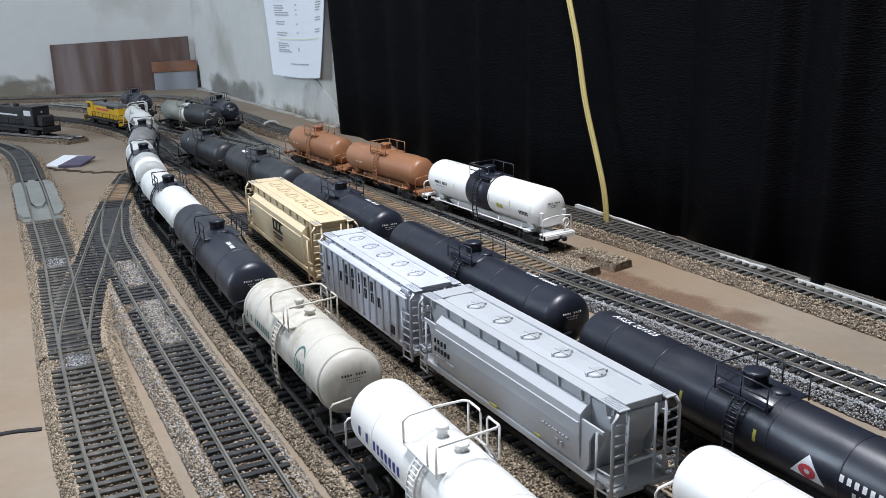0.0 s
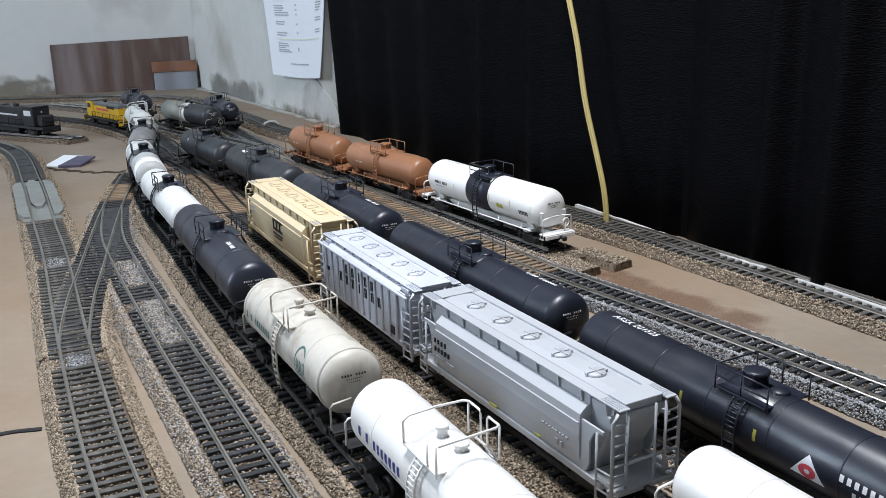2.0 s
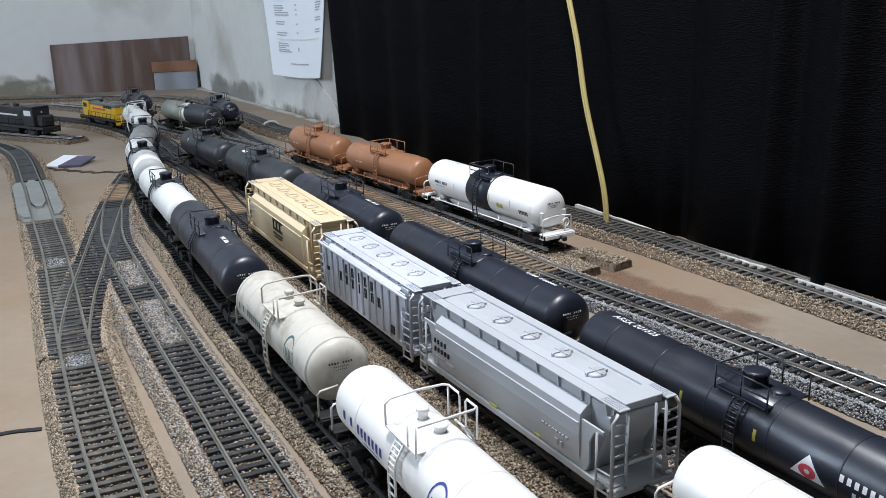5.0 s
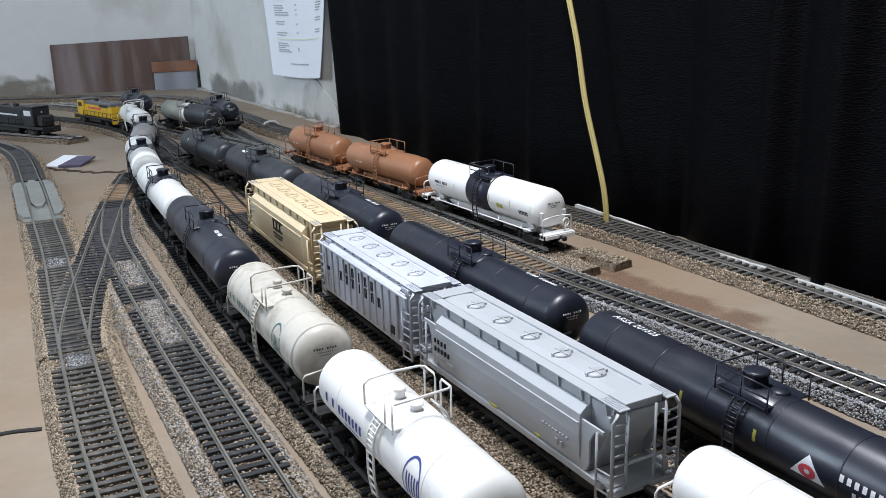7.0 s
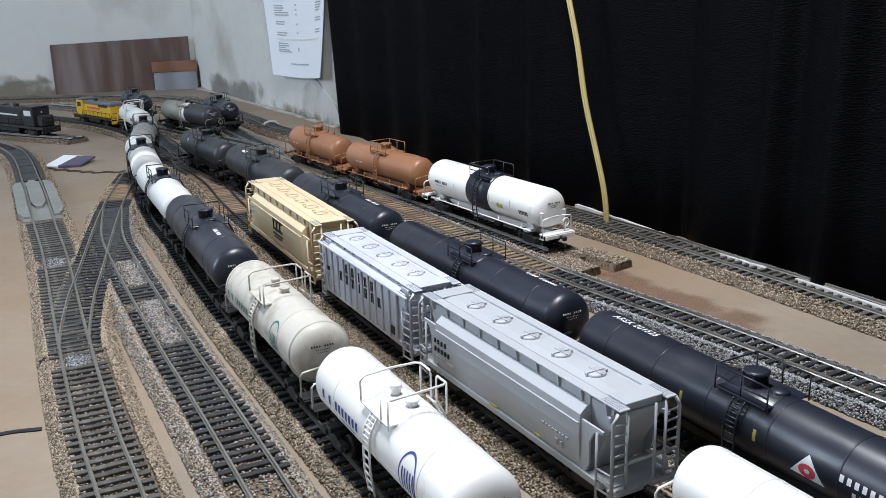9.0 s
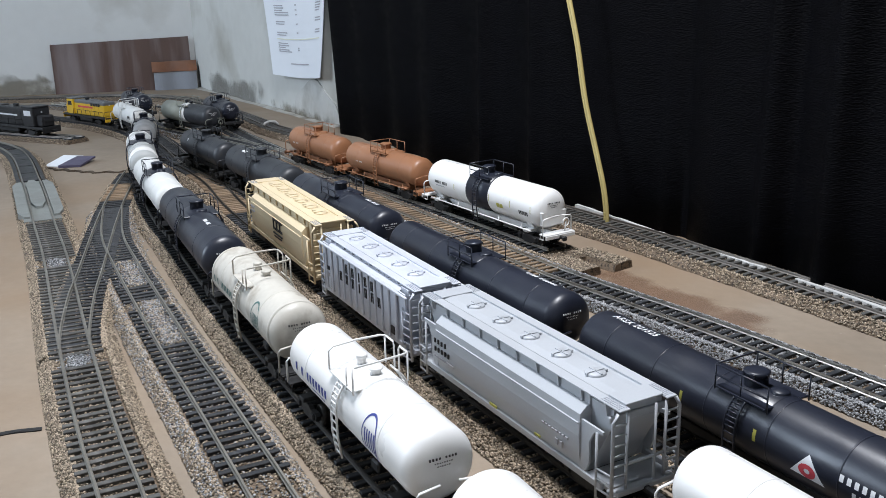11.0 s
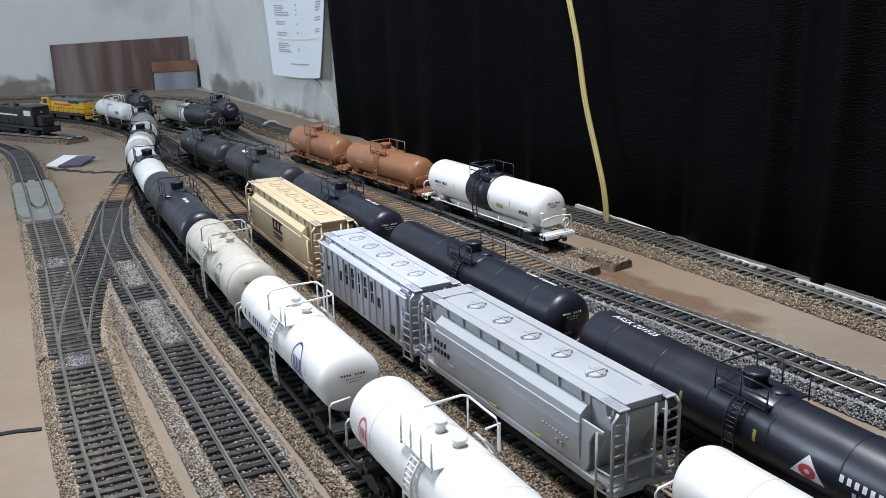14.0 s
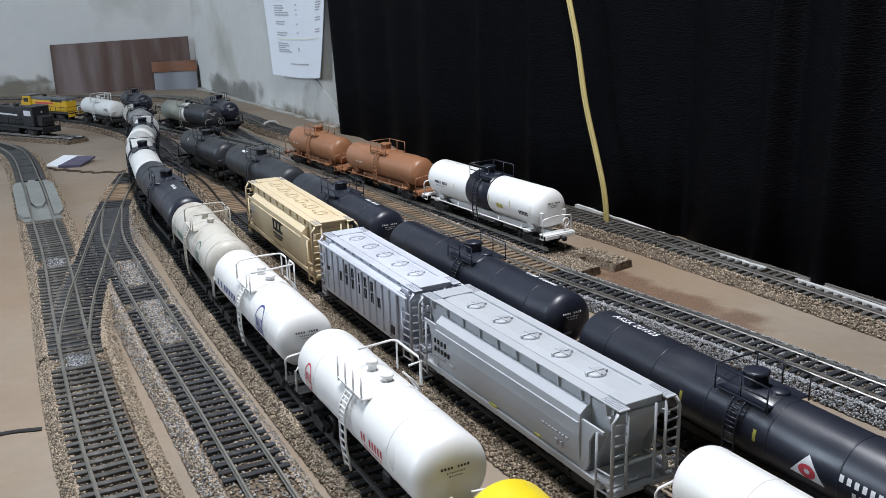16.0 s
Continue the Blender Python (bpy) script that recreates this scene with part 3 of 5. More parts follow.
def side_frame_mesh():
    g = Geo()
    prof = [(-0.0135, 0.0068), (-0.0115, 0.0080), (-0.0050, 0.0072), (-0.0030, 0.0085), (0.0030, 0.0085), (0.0050, 0.0072), (0.0115, 0.0080), (0.0135, 0.0068), (0.0125, 0.0040), (0.0080, 0.0042), (0.0040, 0.0016), (-0.0040, 0.0016), (-0.0080, 0.0042), (-0.0125, 0.0040)]
    n = len(prof)
    g.add([(x, y, z) for y in (-0.0012, 0.0012) for x, z in prof], [tuple(range(n)), tuple(range(n, 2 * n))[::-1]] + [(i, (i + 1) % n, n + (i + 1) % n, n + i) for i in range(n)])
    for x in (-0.0095, 0.0095):
        g.box((x, 0.0016, 0.0056), (0.0036, 0.0016, 0.0036), 0.0005)
    for x in (-0.0018, 0, 0.0018):
        g.lathe([(0.0022, 0.0007), (0.0066, 0.0007)], 8, "z", (x, 0.0006, 0))
    return g.mesh("side_frame", UNDER)


WHEELSET, SIDE_FRAME = wheelset_mesh(), side_frame_mesh()
ROLLING = []


def trucks(base, half, rolling):
    for s in (-1, 1):
        g = Geo().box((0, 0, 0.0068), (0.0055, 0.020, 0.0032), 0.0006).lathe([(0.0075, 0.003), (0.0105, 0.003)], 12, "z")
        tr = part("truck", g, UNDER, base)
        tr.location = (s * half, 0, 0)
        for y, turn in ((0.0112, 0), (-0.0112, math.pi)):
            sf = part("side_frame", SIDE_FRAME, UNDER, tr)
            sf.location, sf.rotation_euler = (0, y, 0), (0, 0, turn)
        for x in (-0.0095, 0.0095):
            w = part("wheelset", WHEELSET, WHEEL, tr)
            w.location = (x, 0, 0.0054)
            if rolling:
                ROLLING.append((w, x))


def coupler(base, x, s):
    g = Geo().box((x + s * 0.003, 0, 0.0095), (0.010, 0.0028, 0.0026), 0.0005).box((x + s * 0.0085, 0.0008, 0.0095), (0.0030, 0.0040, 0.0036), 0.0008)
    part("coupler", g, UNDER, base)


def cyl_patch(g, x0, x1, a0, a1, r, zc, n=6, nx=1):
    pts = [(x0 + (x1 - x0) * i / nx, r * math.cos(a0 + (a1 - a0) * k / n), zc + r * math.sin(a0 + (a1 - a0) * k / n)) for i in range(nx + 1) for k in range(n + 1)]
    return g.add(pts, [(i * (n + 1) + k, i * (n + 1) + k + 1, (i + 1) * (n + 1) + k + 1, (i + 1) * (n + 1) + k) for i in range(nx) for k in range(n)])


def letter_bars(base, m, r, zc, x0, x1, a, height, count, gaps=(), name="lettering", side=1, fill=0.70):
    """A row of bars, one for each letter, along the curve of a tank; angles from the side, height along the curve."""
    g = Geo()
    step = (x1 - x0) / count
    da = height / r
    for i in range(count):
        if i in gaps:
            continue
        xa = x0 + step * i
        a0, a1 = (a - da / 2, a + da / 2) if side > 0 else (math.pi - a - da / 2, math.pi - a + da / 2)
        cyl_patch(g, xa, xa + step * fill, a0, a1, r + 0.00012, zc)
    return part(name, g, m, base)


def ring_logo(base, m, r, zc, x, a, rad, width, name="emblem"):
    g = Geo()
    n = 28
    pts = []
    for k in range(n):
        t = 2 * math.pi * k / n
        for q in (rad - width, rad):
            aa = a + q * math.sin(t) * 1.35 / r
            pts.append((x + q * math.cos(t) * 0.8, (r + 0.00012) * math.cos(aa), zc + (r + 0.00012) * math.sin(aa)))
    g.add(pts, [(2 * k, 2 * k + 1, (2 * k + 3) % (2 * n), (2 * k + 2) % (2 * n)) for k in range(n)])
    return part(name, g, m, base)


def wrapped_text(base, words, m, r, zc, x0, x1, a):
    """Painted characters that follow the curve of a tank, read from x0 to x1 at the angle a."""
    cu = bpy.data.curves.new("words", "FONT")
    cu.body, cu.size, cu.space_character, cu.offset = words, 1.0, 1.15, 0.022
    tmp = new("words", cu)
    bpy.context.view_layer.update()
    me = bpy.data.meshes.new_from_object(tmp.evaluated_get(bpy.context.evaluated_depsgraph_get()))
    bpy.data.objects.remove(tmp)
    k = (x1 - x0) / max(v.co.x for v in me.vertices)
    for v in me.vertices:
        t = a + abs(k) * (v.co.y - 0.35) * 1.15 / r
        v.co = (x0 + k * v.co.x, (r + 0.00016) * math.cos(t), zc + (r + 0.00016) * math.sin(t))
    me.materials.clear()
    me.materials.append(m)
    return part("lettering", me, None, base)


def head_profile(L, R, e, power=0.62):
    k = 12
    ends = [(-L / 2 + e * (1 - math.cos(math.pi / 2 * i / k)) - 0.0, R * math.sin(math.pi / 2 * i / k) ** power) for i in range(k + 1)]
    return [(x, r) for x, r in ends] + [(-x, r) for x, r in reversed(ends)]


def tank_car(m, label, L, R, body, trim, rail="full", rolling=False, bands=3, wrap=None, waist=None, head=0.008, group="", deck=0.0, jacket=False, rim=None, top_trim=None, bare=False):
    """A tank wagon: shell, dome, walkway with rails, ladders, frame, end platforms, trucks and couplers."""
    base = thing("tank_car", m, label, "tank car", group)
    zc = 0.0134 + R
    shell = Geo().lathe(head_profile(L, R, head), 40, "x", (0, 0, zc))
    tank = part("tank", shell, body, base)
    for i in range(bands):
        x = -L / 2 + head + (L - 2 * head) * (i + 0.5) / bands
        part("weld_seam", Geo().lathe([(x - 0.0004, R), (x - 0.0003, R + 0.00018), (x + 0.0003, R + 0.00018), (x + 0.0004, R)], 40, "x", (0, 0, zc)), body, tank)
    if wrap:
        x0, x1, wm, wl = wrap
        part("wrap_band", Geo().lathe([(x0, R - 0.0002), (x0, R + 0.0003), (x1, R + 0.0003), (x1, R - 0.0002)], 40, "x", (0, 0, zc)), wm, tank, wl)
    if rim:
        for s in (-1, 1):
            x = s * (L / 2 - head)
            part("end_rim", Geo().lathe([(x - 0.0012, R), (x - 0.0008, R + 0.0006), (x + 0.0008, R + 0.0006), (x + 0.0012, R)], 40, "x", (0, 0, zc)), rim, tank)
    # dome, valves and walkway
    top = zc + R
    tm = top_trim or trim
    if rail == "hoop":
        for x, y, r, h in ((0.0065, 0.0005, 0.0026, 0.0046), (-0.0065, -0.0005, 0.0030, 0.0030)):
            part("valve_dome", Geo().lathe([(top - 0.002, r * 0.8), (top + h * 0.6, r * 0.75), (top + h * 0.62, r), (top + h * 0.9, r), (top + h, r * 0.8), (top + h, 0)], 16, "z", (x, y, 0)), body, base)
    else:
        dome = Geo().lathe([(top - 0.0015, 0.0050), (top + 0.0045, 0.0049), (top + 0.0046, 0.0054), (top + 0.0058, 0.0054), (top + 0.0063, 0.0042), (top + 0.0064, 0.0)], 20, "z", (0.003, 0, 0))
        for t in range(6):
            a = math.pi / 3 * t
            dome.box((0.003 + 0.0053 * math.cos(a), 0.0053 * math.sin(a), top + 0.0048), (0.0008, 0.0008, 0.0018))
        part("manway", dome, tm, base)
        part("valve", Geo().lathe([(top - 0.001, 0.0040), (top + 0.0008, 0.0040), (top + 0.0014, 0.0034), (top + 0.0016, 0)], 16, "z", (-0.0085, -0.0015, 0)), tm, base)
        part("saddle_plate", Geo().lathe([(-0.013, R), (-0.0125, R + 0.0003), (0.0125, R + 0.0003), (0.013, R)], 12, "x", (0, 0, zc), (math.radians(50), math.radians(130))), tm, base)
    w = R * (0.66 if rail == "hoop" else 0.60)
    zd = zc + math.sqrt(max(R * R - w * w, 0)) + R * 0.05
    for s in (-1, 1):
        if rail == "hoop" and s < 0:
            continue
        g = Geo().box((0, s * (w + 0.001), zd), (0.027, 0.0050, 0.0009), 0.0002)
        part("walkway", g, tm, base)
    hr = top + (0.0088 if rail == "hoop" else 0.0076)
    yl, yr = w + 0.003, -(w + 0.003)
    if rail == "hoop":
        rails = [[(0.0135, yl, zd), (0.0135, yl, hr - 0.003), (0.0133, yl - 0.002, hr - 0.001), (0.0130, 0.0, hr), (0.0125, yr + 0.002, hr), (0.0110, yr, hr), (0.0030, yr, hr), (0.0018, yr, hr - 0.0015), (0.0018, yr, zd)],
                 [(-0.0030, yr, zd), (-0.0030, yr, hr - 0.0015), (-0.0042, yr, hr), (-0.0115, yr, hr), (-0.0130, yr + 0.002, hr), (-0.0133, 0.0, hr - 0.0005), (-0.0135, yl - 0.001, hr - 0.001)]]
        posts = [(-0.0065, yl, hr - 0.003), (-0.0135, yl, hr - 0.001), (0.0115, yr, hr), (-0.0118, yr, hr)]
        if bare:
            rails = [[(0.0130, 0.004, hr - 0.001), (0.0128, yr + 0.002, hr), (0.0110, yr, hr), (-0.0095, yr, hr), (-0.0115, yr, hr - 0.0015), (-0.0115, yr, zd)], [(-0.0125, yr, zd), (-0.0125, yr, hr - 0.001), (-0.0130, yr + 0.006, hr - 0.0015)]]
            posts = [(x, yl, hr - 0.002) for x in (0.0135, 0.005, -0.0035, -0.012)] + [(0.0115, yr, hr)]
        rr0 = 0.00050
    else:
        rails = [[(-0.0140, yl, hr), (0.0140, yl, hr)], [(-0.0140, yr, hr), (0.0140, yr, hr)], [(0.0140, yl, hr), (0.0140, yr, hr)], [(-0.0140, yl, (hr + zd) / 2), (0.0140, yl, (hr + zd) / 2)]]
        posts = [(x, y, hr) for y in (yl, yr) for x in (-0.014, 0.0, 0.014)]
        rr0 = 0.00042
    rb = None
    for pth in rails:
        ob = part("railing" if rb is None else "rail_bar", Geo().tube(pth, rr0, 6), tm, rb or base)
        rb = rb or ob
    for x, y, z in posts:
        part("rail_post", Geo().tube([(x, y, zd - 0.0015), (x, y, z)], rr0 * 0.9, 5), tm, rb)
    # ladders curve down both sides
    for s in (-1, 1):
        lad = []
        for a in np.linspace(math.radians(48), 0, 8):
            lad.append(((R + 0.0020) * math.cos(a), zc + (R + 0.0020) * math.sin(a)))
        lad += [(R + 0.0020, zc * 0.6), (R + 0.0005, 0.0062)]
        lb = part("ladder", Geo().tube([(-0.0030, s * y, z) for y, z in lad], 0.00055, 5), tm if jacket else trim, base)
        part("stringer", Geo().tube([(0.0030, s * y, z) for y, z in lad], 0.00055, 5), tm if jacket else trim, lb)
        rung = Geo().tube([(-0.0030, 0, 0), (0.0030, 0, 0)], 0.00045, 5).mesh("rung", tm if jacket else trim)
        for (y0, z0), (y1, z1) in zip(lad, lad[1:]):
            d = math.hypot(y1 - y0, z1 - z0)
            k = max(1, round(d / 0.0042)) if d > 0.003 else (1 if d > 0.0015 else 0)
            for i in range(k):
                t = (i + 0.5) / k
                part("rung", rung, None, lb).location = (0, s * (y0 + (y1 - y0) * t), z0 + (z1 - z0) * t)
    # frame and saddles
    fr = Geo().box((0, 0, 0.0098), (L * 1.03, 0.0075, 0.0050), 0.0006)
    for x in (-L / 2 + 0.018, L / 2 - 0.018):
        fr.add([(x + a, y, z) for a in (-0.0035, 0.0035) for y, z in ((-0.008, 0.0125), (0.008, 0.0125), (R * 0.70, zc - R * 0.72), (R * 0.4, zc - R * 0.92), (-R * 0.4, zc - R * 0.92), (-R * 0.70, zc - R * 0.72))],
               [(0, 1, 2, 3, 4, 5), (11, 10, 9, 8, 7, 6)] + [(i, (i + 1) % 6, 6 + (i + 1) % 6, 6 + i) for i in range(6)])
        fr.box((x, 0, 0.0115), (0.006, 0.030, 0.0024), 0.0004)
    part("frame", fr, body if jacket else UNDER, base)
    for s in (-1, 1) if jacket else ():
        g = Geo().tube([(-L / 2 + 0.01, s * 0.0150, 0.0125), (L / 2 - 0.01, s * 0.0150, 0.0125)], 0.0006, 5)
        for k in range(5):
            x = (-0.36 + 0.18 * k) * L
            g.tube([(x, s * 0.0150, 0.0125), (x + 0.003, s * 0.0120, 0.0150 + 0.001 * (k % 2))], 0.0005, 5)
        part("side_rod", g, trim, base)
    tk = Geo().lathe([(-0.009, 0), (-0.009, 0.0030), (0.009, 0.0030), (0.009, 0)], 14, "x", (0.020, -0.006, 0.0060)).box((-0.016, 0.004, 0.0060), (0.008, 0.005, 0.005), 0.0008)
    part("brake_tank", tk, UNDER, base)
    for s in (-1, 1):
        x = s * (L / 2 + 0.0035)
        g = Geo().box((x, 0, 0.0120), (0.0085, 0.029, 0.0012), 0.0003).box((x + s * 0.004, 0, 0.0102), (0.0012, 0.029, 0.0030), 0.0003)
        for y in (-0.0135, 0.0135):
            g.box((x - s * 0.002, y, 0.0082), (0.0045, 0.0010, 0.0008)).tube([(x - s * 0.004, y, 0.012), (x - s * 0.004, y, 0.008)], 0.0004, 5).tube([(x, y, 0.012), (x, y, 0.008)], 0.0004, 5)
        part("end_platform", g, trim if jacket else UNDER, base)
        h = 0.0245
        g = Geo().tube([(x, 0.0142, 0.012), (x, 0.0142, h - 0.0015), (x, 0.0130, h), (x, 0.004, h + 0.001)], 0.00055, 6).tube([(x, -0.0142, 0.012), (x, -0.0142, h - 0.0015), (x, -0.0130, h), (x, -0.004, h + 0.001)], 0.00055, 6)
        if jacket:
            g.tube([(x, 0.004, h + 0.001), (x, -0.004, h + 0.001)], 0.00055, 6)
        part("end_rail", g, trim, base)
        if s < 0:
            wh = Geo().lathe([(0, 0.0031), (0.0006, 0.0036), (0.0012, 0.0031), (0.0006, 0.0027), (0, 0.0031)], 16, "x", (x - 0.002, -0.0075, 0.020)).tube([(x, -0.0075, 0.012), (x - 0.0015, -0.0075, 0.020)], 0.0005, 5)
            part("brake_wheel", wh, trim, base)
        coupler(base, s * (L / 2 + 0.005), s)
    trucks(base, L / 2 - 0.018, rolling)
    # marks on the end that faces down the line
    g = Geo()
    for j, (n, wd, z) in enumerate(((9, 0.0011, zc + R * 0.36), (8, 0.0008, zc + R * 0.24), (6, 0.0008, zc + R * 0.15))):
        for i in range(n):
            y = -(i - n / 2) * wd * 1.25
            if j == 0 and i == 4:
                continue
            g.box((-L / 2 - 0.00005 + 0.0003, y, z), (0.0005, wd * 0.62, 0.0009 if j == 0 else 0.0005))
    base["tank_radius"], base["tank_mid"] = R, zc
    return base, R, zc, g


def end_marks(base, g, m):
    part("end_lettering", g, m, base)


def hopper_car(m, label, L, body, style, hatches, ink):
    """A covered hopper wagon with its roof walk, hatches, ladders, slope sheets and open ends."""
    base = thing("hopper_car", m, label, "hopper car")
    W = 0.0180
    inset = 0.021 if style != "ribbed" else 0.016
    b = L / 2 - inset
    if style == "ribbed":
        prof = [(-W + 0.001, 0.0115), (W - 0.001, 0.0115), (W, 0.014), (W, 0.0405), (W - 0.003, 0.0425), (W - 0.006, 0.0440), (-W + 0.006, 0.0440), (-W + 0.003, 0.0425), (-W, 0.0405), (-W, 0.014)]
    else:
        half = [(W - 0.0030, 0.0110), (W - 0.0012, 0.0135), (W, 0.0210), (W + 0.0004, 0.0280), (W, 0.0340), (W - 0.0002, 0.0378), (W - 0.0036, 0.0408), (W - 0.0052, 0.0411), (W - 0.0052, 0.0455)]
        prof = half + [(-y, z) for y, z in reversed(half)]
    g = Geo().sweep(prof, -b, b)
    for s in (-1, 1):
        a0, a1 = s * (b - 0.0005), s * (L / 2 - 0.007)
        w = W - 0.0058 if style != "ribbed" else W - 0.0030
        sec = [(a0, 0.0115), (a1, 0.0375), (a1, 0.0440), (a0, 0.0440)]
        part("slope_sheet", Geo().add([(x, y, z) for y in (-w, w) for x, z in sec], [(0, 1, 2, 3), (7, 6, 5, 4), (0, 1, 5, 4), (1, 2, 6, 5), (2, 3, 7, 6), (3, 0, 4, 7)]), body, base)
        for y in (-W + 0.0012, W - 0.0012):
            c = [(a0, 0.0120), (a0 + s * 0.004, 0.0140), (a0 + s * 0.006, 0.0185), (a0 + s * 0.006, 0.028), (a0 + s * 0.009, 0.0335), (a1, 0.0345), (a1, 0.0358), (a0, 0.0358)] if style != "ribbed" else [(a0, 0.0120), (a0 + s * 0.003, 0.0125), (a1, 0.0300), (a1, 0.0420), (a0, 0.0420)]
            n = len(c)
            part("side_gusset", Geo().add([(x, y + d, z) for d in (-0.0005, 0.0005) for x, z in c], [tuple(range(n)), tuple(range(n, 2 * n))[::-1]] + [(i, (i + 1) % n, n + (i + 1) % n, n + i) for i in range(n)]), body, base)
    shell = part("body", g, body, base)
    # bays below the sill
    for k in range(3):
        x = (k - 1) * b * 0.62
        g = Geo().add([(x + sx * a, sy * c, z) for a, c, z in ((0.016, 0.0125, 0.0112), (0.006, 0.008, 0.0042)) for sx, sy in ((-1, -1), (1, -1), (1, 1), (-1, 1))],
                      [(0, 1, 2, 3), (7, 6, 5, 4), (0, 1, 5, 4), (1, 2, 6, 5), (2, 3, 7, 6), (3, 0, 4, 7)])
        g.box((x, 0, 0.0038), (0.010, 0.020, 0.0012), 0.0003)
        part("discharge_bay", g, body if style != "ribbed" else UNDER, base)
    for s in (-1, 1):
        g = Geo().box((0, s * (W - 0.0012), 0.0118), (L - 0.014, 0.0022, 0.0034), 0.0004)
        part("side_sill", g, body, base)
    if style == "ribbed":
        n = 11
        for s in (-1, 1):
            for i in range(n + 1):
                x = -b + 2 * b * i / n
                part("rib", Geo().box((x, s * (W + 0.0006), 0.0265), (0.0016, 0.0014, 0.0285), 0.0004), body, shell)
            part("top_chord", Geo().box((0, s * (W + 0.0004), 0.0412), (L - 0.006, 0.0018, 0.0016), 0.0004), body, shell)
    else:
        for s in (-1, 1):
            g = Geo().box((0, s * (W + 0.0002), 0.0338), (2 * b - 0.001, 0.0007, 0.0009), 0.0002)
            part("side_bead", g, body, shell)
    # roof
    zr = 0.0462 if style != "ribbed" else 0.0450
    g = Geo().sweep([(-0.0090, zr - 0.0020), (0.0090, zr - 0.0020), (0.0088, zr + 0.0003), (0.004, zr + 0.0009), (-0.004, zr + 0.0009), (-0.0088, zr + 0.0003)], -L / 2 + 0.006, L / 2 - 0.006)
    roof = part("roof", g, body, base)
    for s in (-1, 1):
        g = Geo().box((0, s * 0.0118, zr + 0.0002), (L - 0.001, 0.0052, 0.0008), 0.0002)
        part("running_board", g, body, base)
        k = 9
        for i in range(k + 1):
            x = -L / 2 + 0.010 + (L - 0.020) * i / k
            part("bracket", Geo().add([(x + d, s * y, z) for d in (-0.0006, 0.0006) for y, z in ((0.0136, zr - 0.0052 if style != "ribbed" else zr - 0.003), (0.0143, zr - 0.0002), (0.0100, zr - 0.0002), (0.0100, zr - 0.0052 if style != "ribbed" else zr - 0.003))],
                                      [(0, 1, 2, 3), (7, 6, 5, 4), (0, 1, 5, 4), (1, 2, 6, 5), (2, 3, 7, 6), (3, 0, 4, 7)]), body, roof)
        # slotted grating at the board's ends
        for e in (-1, 1):
            g = Geo()
            for i in range(4):
                for j in range(9):
                    g.box((e * (L / 2 - 0.0025 - 0.0013 * j), s * (0.0098 + 0.0012 * i), zr + 0.0006), (0.0008, 0.0007, 0.0002))
            part("grating", g, GREY_SHEET, base, "dark slots")
    part("roof_rail", Geo().box((0, -0.0082, zr + 0.0008), (L - 0.012, 0.0005, 0.0012)), body, roof)
    for e in (-1, 1):
        part("cross_board", Geo().box((e * (L / 2 - 0.0085), 0, zr + 0.0010), (0.011, 0.019, 0.0009), 0.0002), body, base)
    for i in range(hatches):
        x = -b + 2 * b * (i + 0.5) / hatches
        g = Geo()
        if style == "trough":
            g.box((x, 0.0, zr + 0.0012), (0.0125, 0.0072, 0.0012), 0.0004).box((x, 0, zr + 0.0021), (0.0030, 0.0088, 0.0006), 0.0002)
            g.tube([(x - 0.006, -0.004, zr + 0.002), (x + 0.006, 0.004, zr + 0.0022)], 0.00035, 4)
        else:
            g.lathe([(zr + 0.0006, 0.0046), (zr + 0.0014, 0.0046), (zr + 0.0019, 0.0041), (zr + 0.0020, 0.0)], 22, "z", (x, 0.0008, 0))
            g.box((x, 0.0008, zr + 0.0021), (0.0007, 0.0084, 0.0005)).box((x, 0.0008, zr + 0.0021), (0.0084, 0.0007, 0.0005))
            g.box((x, -0.0042, zr + 0.0016), (0.0028, 0.0014, 0.0012), 0.0003).box((x, 0.0054, zr + 0.0016), (0.0012, 0.0010, 0.0012))
        part("hatch", g, body, roof)
    # ends
    for e in (-1, 1):
        x = e * (L / 2 - 0.0015)
        g = Geo().box((e * (L / 2 - 0.010), 0, 0.0105), (0.020, 0.030, 0.0024), 0.0004).box((e * (L / 2 - 0.004), 0, 0.0092), (0.0020, 0.0335, 0.0050), 0.0005)
        part("end_sill", g, body, base)
        for s in (-1, 1):
            yo, yi = s * 0.0168, s * 0.0098
            lb = part("end_ladder", Geo().tube([(x, yo, 0.0050), (x, yo, zr - 0.0045), (x, yo - s * 0.0022, zr - 0.0008)], 0.00085, 6), body, base)
            part("stringer", Geo().tube([(x, yi, 0.0092), (x, yi, zr - 0.0010)], 0.0007, 6), body, lb)
            for k in range(8):
                part("rung", Geo().tube([(x, yi, 0.0095 + 0.0044 * k), (x, yo, 0.0095 + 0.0044 * k)], 0.0005, 5), body, lb)
            xs = x - e * 0.0085
            lb = part("side_ladder", Geo().tube([(xs, s * 0.0178, 0.0050), (xs, s * 0.0178, 0.0345)], 0.0006, 6), body, base)
            for k in range(4 if style != "ribbed" else 7):
                part("rung", Geo().tube([(xs, s * 0.0178, 0.0058 + 0.0044 * k), (x, s * 0.0172, 0.0058 + 0.0044 * k)], 0.0005, 5), body, lb)
        g = Geo().tube([(x, -0.0165, 0.0225), (x, 0.0100, 0.0225)], 0.0007, 6).box((e * (L / 2 - 0.0065), 0, 0.0405), (0.0015, 0.030, 0.0030), 0.0004)
